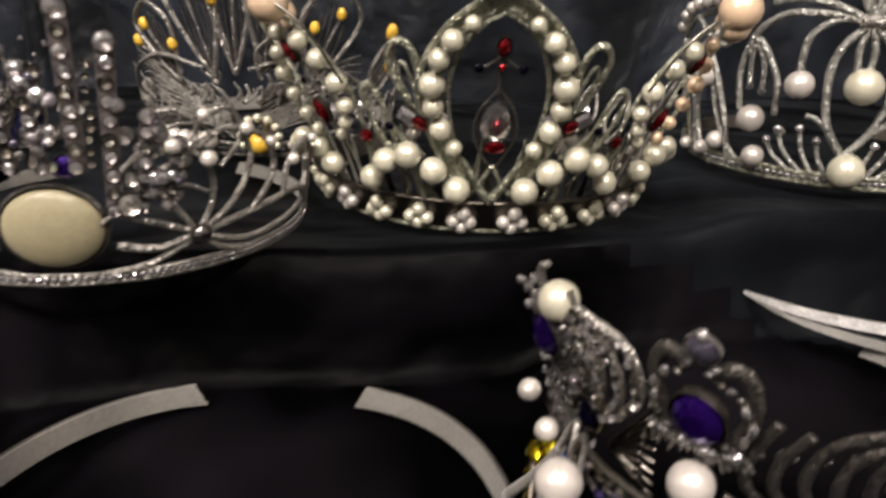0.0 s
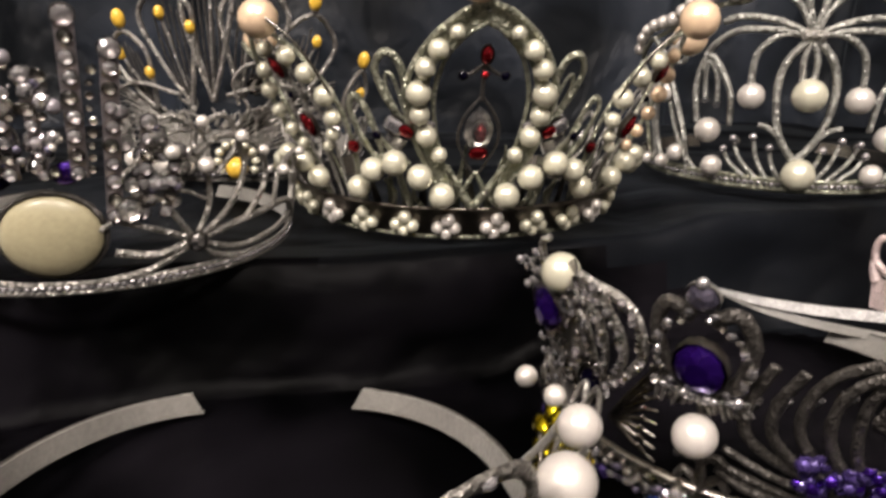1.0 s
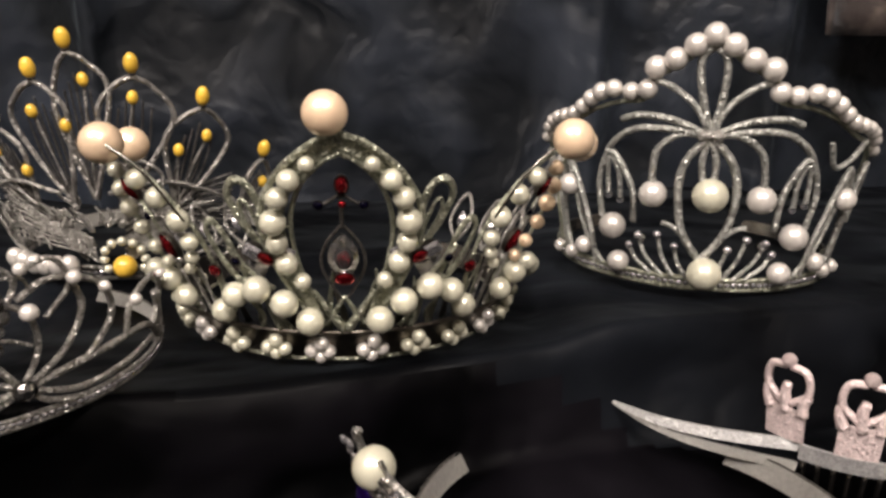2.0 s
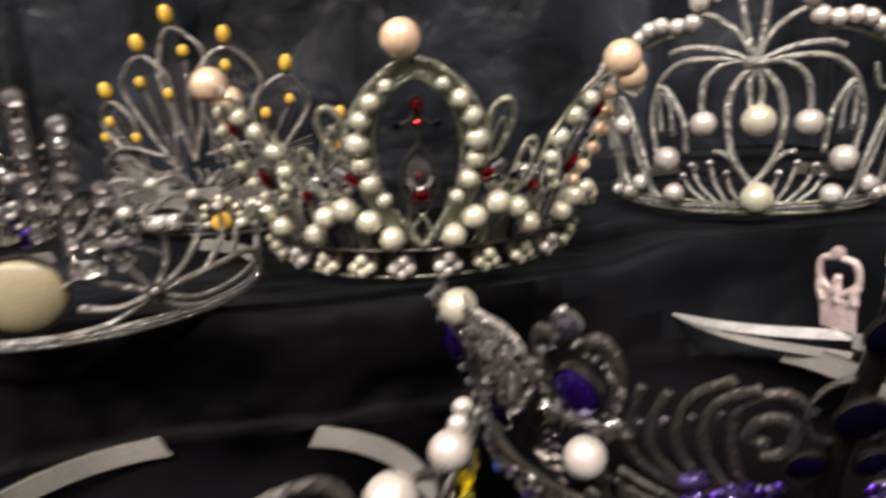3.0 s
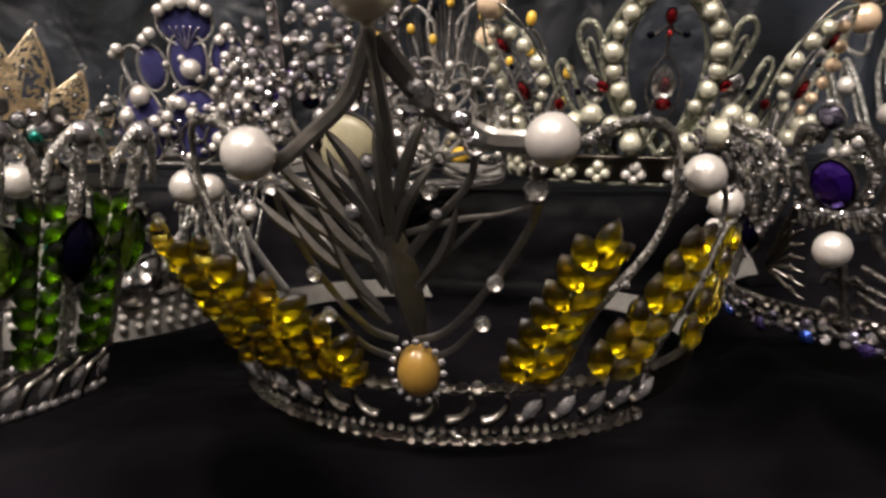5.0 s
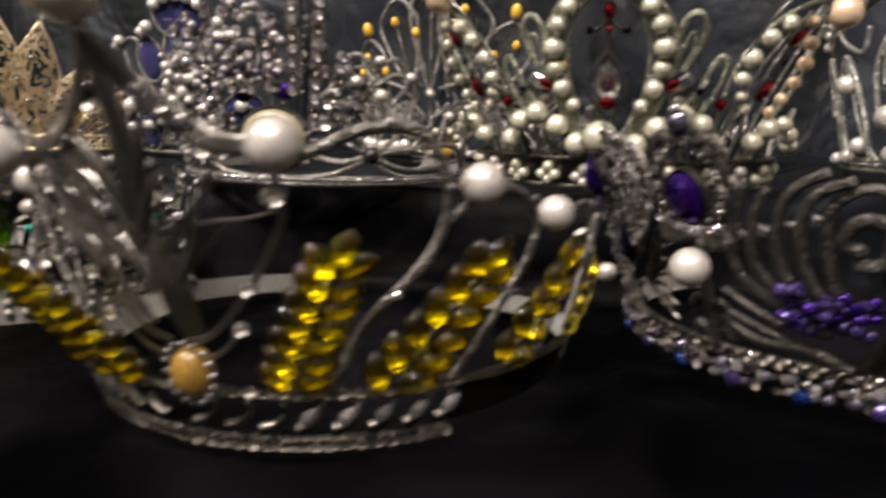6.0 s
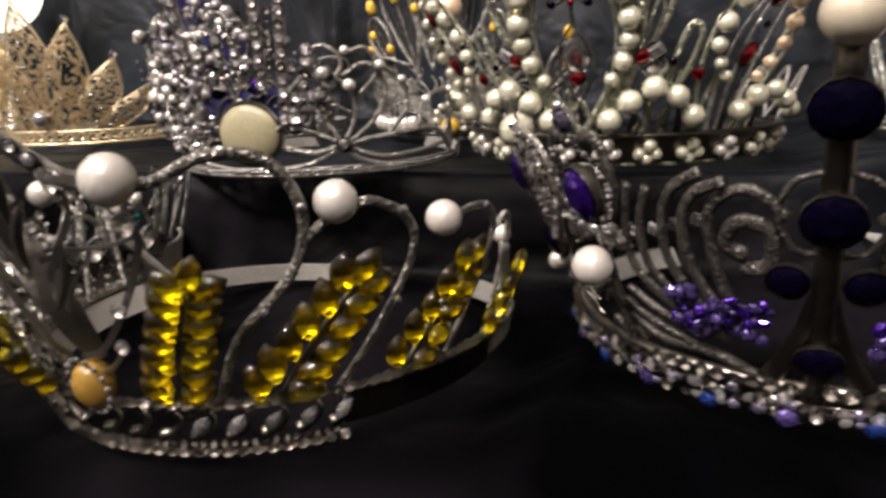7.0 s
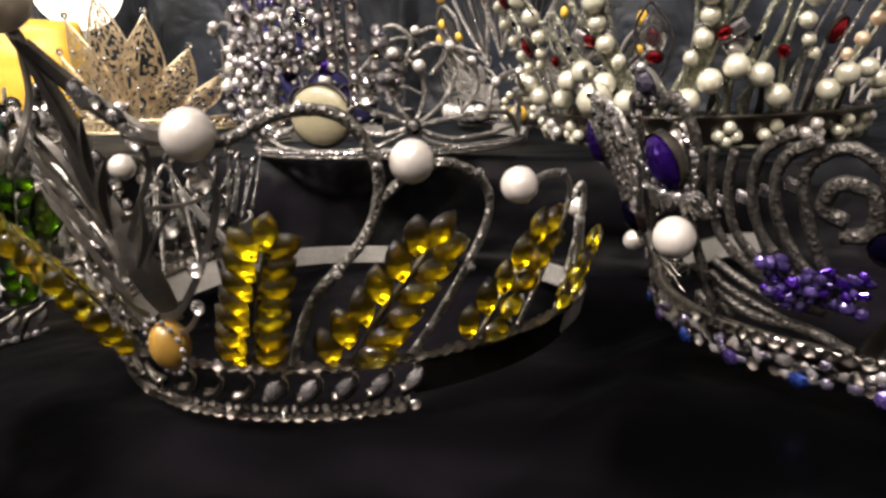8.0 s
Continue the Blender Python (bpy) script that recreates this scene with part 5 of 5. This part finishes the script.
# ---- blue velvet tiara ----
def blue_tiara():
    T = Ring("tiara", -0.300, 0.550, 0.0610, 0.0850, 0.20, 15, "navy velvet tiara with white pearls and silver edging")
    T.wire("rim_wire", [(a, 0) for a in range(-62, 63, 6)], 0.0016, SILVER, steps=3)
    T.strip("rim_band", -62, 62, -1, 5, 0.001, PLAIN, 40)
    T.arms(62, 140, 0, 9, SATIN)
    # lobes of velvet: centre angle, foot, width and height
    def lobe(a, h0, w, tall):
        n, vs, fs = 20, [T.at(a, h0 + tall * 0.45, 0.0025)], []
        for ring, out in ((0.7, 0.002), (1.0, 0.0), (1.0, -0.002)):
            for i in range(n):
                q = 2 * math.pi * i / n
                vs.append(T.at(a + w * ring * math.cos(q), h0 + tall * 0.5 + tall * 0.5 * ring * math.sin(q), out))
        for i in range(n):
            k = (i + 1) % n
            fs.append((0, 1 + i, 1 + k))
            for j in range(2):
                fs.append((1 + j * n + i, 1 + (j + 1) * n + i, 1 + (j + 1) * n + k, 1 + j * n + k))
        fs.append(tuple(reversed(range(1 + 2 * n, 1 + 3 * n))))
        ob = child("velvet_lobe", mesh_of("velvet_lobe", vs, fs, NAVY), T.thing)
        edge = [(a + (w + 0.4) * math.cos(q), h0 + tall * 0.5 + (tall * 0.5 + 0.5) * math.sin(q)) for q in np.linspace(0, 2 * math.pi, 25)]
        T.wire("lobe_edge", edge, 0.0010, SILVER, ob, steps=2, out=0.001)
    for a, h0, w, tall in ((0, 0, 14, 60), (0, 58, 8, 44), (0, 92, 11, 32), (-28, 0, 13, 62), (28, 0, 13, 50), (-17, 58, 7, 34), (17, 62, 7, 40), (-48, 0, 9, 36), (48, 0, 9, 34)):
        lobe(a, h0, w, tall)
    for a, h, r in ((-9, 116.5, 5), (-5, 121, 5.2), (0, 123, 5.4), (5, 121.3, 5.2), (9, 117, 5), (-14.5, 100, 5), (-17.5, 96, 4.6), (16.5, 104, 5), (13.5, 96, 4.2), (1.3, 74, 8), (-24.8, 54, 8), (-36, 38, 6.6),
                    (-14, 26, 5.2), (-8, 49, 5.8), (-5, 48, 5.2), (0, 40, 5.4), (-19, 34, 5.2), (-12, 38, 4.8), (20, 60, 5), (26, 40, 6), (12, 20, 6.5), (-24, 22, 4.8), (30, 22, 5), (-40, 20, 4.6), (16, 84, 4.4), (-33, 90, 4.6), (-36, 86, 4)):
        T.bead("pearl", a, h, r / 1000, PEARL, 0.004)
    for s in (-1, 1):
        T.wire("plume", [(s * 20, 30), (s * 30, 60), (s * 34, 84), (s * 26, 92), (s * 18, 82)], 0.0016)
        T.wire("plume", [(s * 40, 20), (s * 42, 50), (s * 36, 70)], 0.0014)
    for i in range(60):
        T.gem("edge_crystal", "round", random.uniform(-58, 58), random.uniform(2, 70), random.uniform(0.0016, 0.0030), FOIL, 0, 0.003)
    for i in range(46):
        a, h = random.uniform(-54, 54), random.uniform(4, 92)
        if h > 96 - abs(a) * 1.4:
            continue
        T.bead("small_pearl", a, h, random.uniform(0.0020, 0.0040), PEARL if i % 3 else BALL, 0.004, 0)
    for k in range(-4, 5):
        T.wire("lace", [(k * 12 - 5, 6), (k * 12 - 7, 22), (k * 12, 36), (k * 12 + 6, 24), (k * 12 + 1, 16)], 0.0009, DIM, out=0.0035)
    for k in range(5):
        T.wire("fan_rib", [(0, 88), (-6 + 3 * k, 106)], 0.0007, LILAC, out=0.003)


# ---- gold filigree tiara ----
def gold_tiara():
    T = Ring("tiara", -0.447, 0.490, 0.0620, 0.0850, 0.20, 21, "gold filigree leaf tiara with clear tip beads")
    T.wire("rim_wire", [(a, -1) for a in range(-80, 81, 6)], 0.0016, GOLD, steps=3)
    T.wire("rim_wire", [(a, 10) for a in range(-80, 81, 6)], 0.0013, GOLD, steps=3)
    for a in range(-78, 79, 6):
        T.wire("rim_scroll", [(a - 3, 0), (a - 1, 7), (a + 2, 8), (a + 2, 3), (a - 0.5, 3)], 0.0010, GOLD, steps=4)
    T.arms(80, 150, -1, 9, SATIN)

    def leaf(a0, h0, a1, h1, wide):
        """A pierced leaf: a thin plate with worn holes between its veins."""
        rows, cols = 60, 28
        bm = bmesh.new()
        grid = []
        for i in range(rows + 1):
            u = i / rows
            w = wide * (math.sin(math.pi * min(1, 0.14 + 0.86 * u)) ** 0.85) if u < 1 else 0.0
            line = []
            for j in range(cols + 1):
                v = 2 * j / cols - 1
                line.append(bm.verts.new(T.at(a0 + (a1 - a0) * u + v * w, h0 + (h1 - h0) * u - abs(v) * 2.0, 0.004 * (1 - v * v) * math.sin(math.pi * u))))
            grid.append(line)
        for i in range(rows):
            for j in range(cols):
                hole = noise.noise((i * 0.44 + a1, j * 0.46 + h1 * 0.1, a1 * 0.3)) > 0.03 and 0 < j < cols - 1 and j not in (cols // 2 - 1,) and i < rows - 2
                if not hole:
                    bm.faces.new((grid[i][j], grid[i][j + 1], grid[i + 1][j + 1], grid[i + 1][j]))
        bmesh.ops.solidify(bm, geom=bm.faces[:], thickness=0.0008)
        bmesh.ops.recalc_face_normals(bm, faces=bm.faces[:])
        me = bpy.data.meshes.new("leaf")
        bm.to_mesh(me)
        bm.free()
        me.materials.append(GOLD)
        ob = child("leaf", me, T.thing)
        T.wire("leaf_edge", [(a0 - wide * 0.4, h0), ((a0 * 0.5 + a1 * 0.5) - wide, h0 * 0.5 + h1 * 0.5 - 2), (a1, h1)], 0.0008, GOLD, ob)
        T.wire("leaf_edge", [(a0 + wide * 0.4, h0), ((a0 * 0.5 + a1 * 0.5) + wide, h0 * 0.5 + h1 * 0.5 - 2), (a1, h1)], 0.0008, GOLD, ob)
        for k in range(4):
            u = 0.15 + 0.18 * k
            T.bead("leaf_crystal", a0 + (a1 - a0) * u + random.uniform(-0.5, 0.5) * wide, h0 + (h1 - h0) * u, 0.0018, FOIL, 0.005, 0, ob)
        T.bead("tip_bead", a1, h1 + 2.5, 0.0032, CRYSTAL, 0, 1, ob)

    for a0, a1, h1, w in ((0, 0, 120, 13), (9, 21, 101, 12.5), (-9, -21, 101, 12.5), (20, 40, 72, 12), (-20, -40, 72, 12), (32, 58, 49, 10.5), (-32, -58, 49, 10.5)):
        leaf(a0, 8, a1, h1, w)
    T.bead("centre_crystal", 0, 22, 0.0070, FOIL, 0.004)


# ---- green stone crown ----
def green_crown():
    T = Ring("crown", -0.224, 0.150, 0.0, 0.0850, 0.25, 0, "silver crown packed with green stones", "crown")
    for h in (-3.4, 13.5):
        T.wire("rim_wire", [(a, h) for a in range(-92, 93, 6)], 0.0013, PLAIN, steps=3)
        T.stones("rim_stone", "round", -91, 91, h + 1, 0.0020, FOIL, 2.1, 0.001)
    for a in range(-88, 92, 8):
        T.wire("rim_scallop", [(a - 4, -3), (a - 2, 6), (a + 2, 9), (a + 4, 12)], 0.0014, PLAIN, taper=0.5, steps=4)
        T.gem("rim_navette", "navette", a + 2, 5, 0.0045, FOIL, 60, 0.001)
    for a in range(-84, 90, 14):
        spray = T.wire("leaf_spray", [(a, 13), (a, 40), (a, 72)], 0.0010, DARK)
        for i in range(8):
            for k in (-1, 1):
                T.gem("leaf_stone", "navette", a + k * 2.4, 18 + 7 * i, 0.0056, GREEN, 90 - k * 38, 0.0025, spray, tip=random.uniform(-8, 8))
        T.wire("post", [(a + 7, 13), (a + 7, 60), (a + 7, 88)], 0.0024, SILVER)
        T.gem("post_stone", "navette", a + 7, 52, 0.0110, INDIGO if a % 28 else GREEN, 90, 0.003, cup=DARK)
        T.bead("post_crystal", a + 7, 90, 0.0042, FOIL, 0, 1)
        T.bead("post_crystal", a + 4, 84, 0.0030, CRYSTAL, 0, 1)
        T.bead("post_crystal", a + 10, 84, 0.0030, CRYSTAL, 0, 1)
        T.wire("arch", [(a, 72), (a + 2, 84), (a + 7, 92), (a + 12, 84), (a + 14, 72)], 0.0016, SILVER)


# ---- small silver tiara with pearls and teal stones ----
def silver_tiara():
    T = Ring("tiara", -0.215, 0.245, 0.0, 0.0760, 0.18, 10, "silver loop tiara with a pearl studded band and teal stones")
    T.strip("pearl_band", -150, 150, 0, 21, 0.0012, PALE, 60)
    T.wire("band_edge", [(a, 21) for a in range(-150, 151, 6)], 0.0011, SILVER, steps=3)
    for h in (6, 11, 16):
        for a in range(-98, 79, 5):
            T.bead("band_pearl", a, h, 0.0020, PEARL, 0.002, 0)
    for a in range(-80, 95, 20):
        T.wire("loop", [(a - 8, 17), (a - 10, 34), (a, 50), (a + 10, 34), (a + 8, 17)], 0.0012, SILVER)
        T.bead("pearl", a, 54, 0.0036, PEARL, 0, 1)
        T.bead("pearl", a + 10, 40, 0.0030, PEARL, 0, 1)
        for turn, side in ((50, 3.2), (130, -3.2)):
            T.gem("flower_crystal", "navette", a + side, 31, 0.0078, CRYSTAL, turn, 0.004, cup=FOIL)
        T.gem("flower_crystal", "square", a + 10, 25, 0.0066, CLEAR, 8, 0.003, cup=FOIL)
        T.gem("flower_crystal", "square", a, 20.5, 0.0058, CLEAR, -6, 0.004, cup=FOIL)
        T.gem("flower_crystal", "round", a + 7, 46, 0.0034, CLEAR, 0, 0.003, cup=PLAIN)
        T.gem("teal_stone", "round", a, 44, 0.0024, TEAL, 0, 0.002, cup=PLAIN)
    for k in range(30):
        a, h = 14 + 3.2 * k, 20 + 5 * (k % 3)
        tilt = random.uniform(-9, 9)
        T.wire("cast_leaf", [(a, h), (a + tilt * 0.6, h + 14), (a + tilt, h + 26 + 9 * (k % 2))], 0.0021, FROST, taper=0.3, out=0.004 * ((k % 3) - 1), flat=0.35, steps=4)
        T.gem("leaf_crystal", "round", a + tilt, h + 28 + 9 * (k % 2), 0.0026, CLEAR, 0, 0.004 * ((k % 3) - 1), cup=FOIL, tip=random.uniform(-25, 25))
    # tall spray with a large pearl, clear stones and pale cast leaves
    T.bead("pearl", 15, 71, 0.0070, PEARL, 0.003, 2)
    for k in range(9):
        a = 2 + 4.2 * k
        stalk = T.wire("spray_stalk", [(16, 46), (16 + (a - 18) * 0.6, 66 + 3 * (k % 3)), (a, 92 + 6 * (k % 3))], 0.0013, SILVER, taper=0.7)
        for q in range(7):
            u = 0.25 + 0.12 * q
            T.gem("spray_crystal", "round", 16 + (a - 16) * u + random.uniform(-2, 2), 48 + 50 * u + random.uniform(-3, 3), random.uniform(0.0022, 0.0036), (CLEAR, CRYSTAL, FOIL, CLEAR)[(k + q) % 4], 0, 0.003, stalk, cup=PLAIN, tip=random.uniform(-25, 25))
        if k % 3 == 1:
            T.gem("teal_stone", "round", a + 1, 84 + 4 * k % 12, 0.0026, TEAL, 0, 0.004, stalk, cup=PLAIN)


# ---- pink glitter tiara with little crowns ----
def pink_tiara():
    T = Ring("tiara", 0.325, 0.365, 0.0, 0.0550, 0.15, 0, "small tiara with pink glitter crowns on a grey band")
    T.strip("head_band", -50, 60, 26, 34, 0.0016, GLITTER, 40)
    for q in (Vector((0.211 - 0.325, 0.383 - 0.365, 0.027)),):
        p = T.at(-50, 30)
        for lift, wide, tint in ((0.002, 0.0030, GLITTER), (-0.009, 0.0024, SATIN)):
            vs, fs = [], []
            n = 14
            for i in range(n + 1):
                u = i / n
                c = p.lerp(q, u) + Vector((-0.010 * math.sin(math.pi * u), -0.004 * math.sin(math.pi * u), lift * (1 - u)))
                w = wide * (1 - 0.75 * u ** 3)
                for dz, dy in ((-w, 0.0), (w, 0.001), (w, 0.0026), (-w, 0.0016)):
                    vs.append(c + Vector((0.35 * dz, dy, dz * 0.8)))
            for i in range(n):
                for k in range(4):
                    a, b = 4 * i + k, 4 * i + (k + 1) % 4
                    fs.append((a, b, b + 4, a + 4))
            fs += [(3, 2, 1, 0), (4 * n, 4 * n + 1, 4 * n + 2, 4 * n + 3)]
            child("band_arm", mesh_of("band_arm", vs, fs, tint, False), T.thing)
    for a in (-57, -29, -1, 27, 55):
        plate = T.strip("little_crown", a - 8, a + 8, 34, 50, 0.0014, PINK, 6)
        for k in (-6.5, 0, 6.5):
            T.wire("crown_point", [(a + k, 48), (a + k * 1.15 - 0.8, 54 + (3 if k == 0 else 0)), (a + k * 1.3, 58 + (4 if k == 0 else 0))], 0.0024, PINK, plate, taper=0.7)
        for s in (-1, 1):
            T.wire("crown_loop", [(a + s * 1.5, 52), (a + s * 8, 59), (a + s * 7, 69), (a + s * 1, 71)], 0.0015, PINK, plate)
        T.bead("crown_ball", a, 73.5, 0.0032, PINK, 0, 1, plate)
    for a in range(-48, 60, 6):
        T.wire("prop", [(a, -5), (a, 27)], 0.0010, PLAIN)


# ---- distance: the end of the drape, a stand-in globe for a white glow and a stand-in yellow cushion ----
def far_corner():
    # globe and foot are made up for a white glow of unknown source
    glow_base = tagged(new("white_glow"), "glowing white globe standing in for an unidentified bright patch behind the table", "lamp")
    glow_base.matrix_basis = pose(-0.822, 0.655, 0.045)
    glow, t, p = nodes_of("glowing_globe")
    p.inputs["Base Color"].default_value = (0.9, 0.88, 0.8, 1)
    p.inputs["Emission Color"].default_value = (1.0, 0.93, 0.78, 1)
    p.inputs["Emission Strength"].default_value = 1.4
    child("globe", ball_mesh("globe", glow, 32, 20), glow_base, pose(0, 0, 0.205) @ Matrix.Diagonal((0.062, 0.062, 0.066, 1)))
    child("foot", tube_mesh("foot", [(0, 0, -0.01), (0, 0, 0.01), (0, 0, 0.02), (0, 0, 0.14)], 0.03, PLAIN, 16, 0.3), glow_base)
    cloth = material("stand_in_yellow", (0.56, 0.33, 0.022), 0.5, sheen=0.3, grain=0.2, grain_size=200, stain=0.3)
    vs, fs = [], []
    n = 28
    for j in range(n + 1):
        for i in range(n + 1):
            u, v = 2 * i / n - 1, 2 * j / n - 1
            e = max(0.0, (1 - u ** 4) * (1 - v ** 4)) ** 0.5
            vs.append((0.10 * u * (1 - 0.10 * v * v), -0.035 * e + 0.004 * noise.noise((u * 3, v * 3, 1)), 0.068 * v * (1 - 0.10 * u * u)))
    back = len(vs)
    vs += [(x, -y, z) for x, y, z in vs]
    for j in range(n):
        for i in range(n):
            a = j * (n + 1) + i
            fs.append((a, a + 1, a + n + 2, a + n + 1))
            fs.append((back + a, back + a + n + 1, back + a + n + 2, back + a + 1))
    # unidentified yellow object, given a made-up cushion shape
    cushion = new("cushion", mesh_of("cushion", vs, fs, cloth))
    cushion.matrix_basis = pose(-0.75, 0.50, 0.122, -12, 0, 25)
    tagged(cushion, "bright yellow object of unknown kind behind the gold tiara, shaped as a cushion", "cushion")


# ---- brown damask cloth at the end of the backdrop ----
def damask_hanging():
    n, m = 40, 30
    vs = [(0.50 + 0.5 * i / n, 0.70 + 0.012 * math.sin(i * 0.7) + 0.004 * math.sin(j * 0.9 + i), 0.22 + 0.7 * j / m) for j in range(m + 1) for i in range(n + 1)]
    fs = [(j * (n + 1) + i, j * (n + 1) + i + 1, (j + 1) * (n + 1) + i + 1, (j + 1) * (n + 1) + i) for j in range(m) for i in range(n)]
    ob = new("hanging_cloth", mesh_of("hanging_cloth", vs, fs, DAMASK))
    ob.modifiers.new("thickness", "SOLIDIFY").thickness = 0.002
    tagged(ob, "brown damask cloth hung in front of the backdrop", "cloth")


amber_tiara()
pearl_crown()
cabochon_tiara()
fan_tiara()
arcade_tiara()
violet_tiara()
blue_tiara()
gold_tiara()
green_crown()
silver_tiara()
pink_tiara()
far_corner()
damask_hanging()
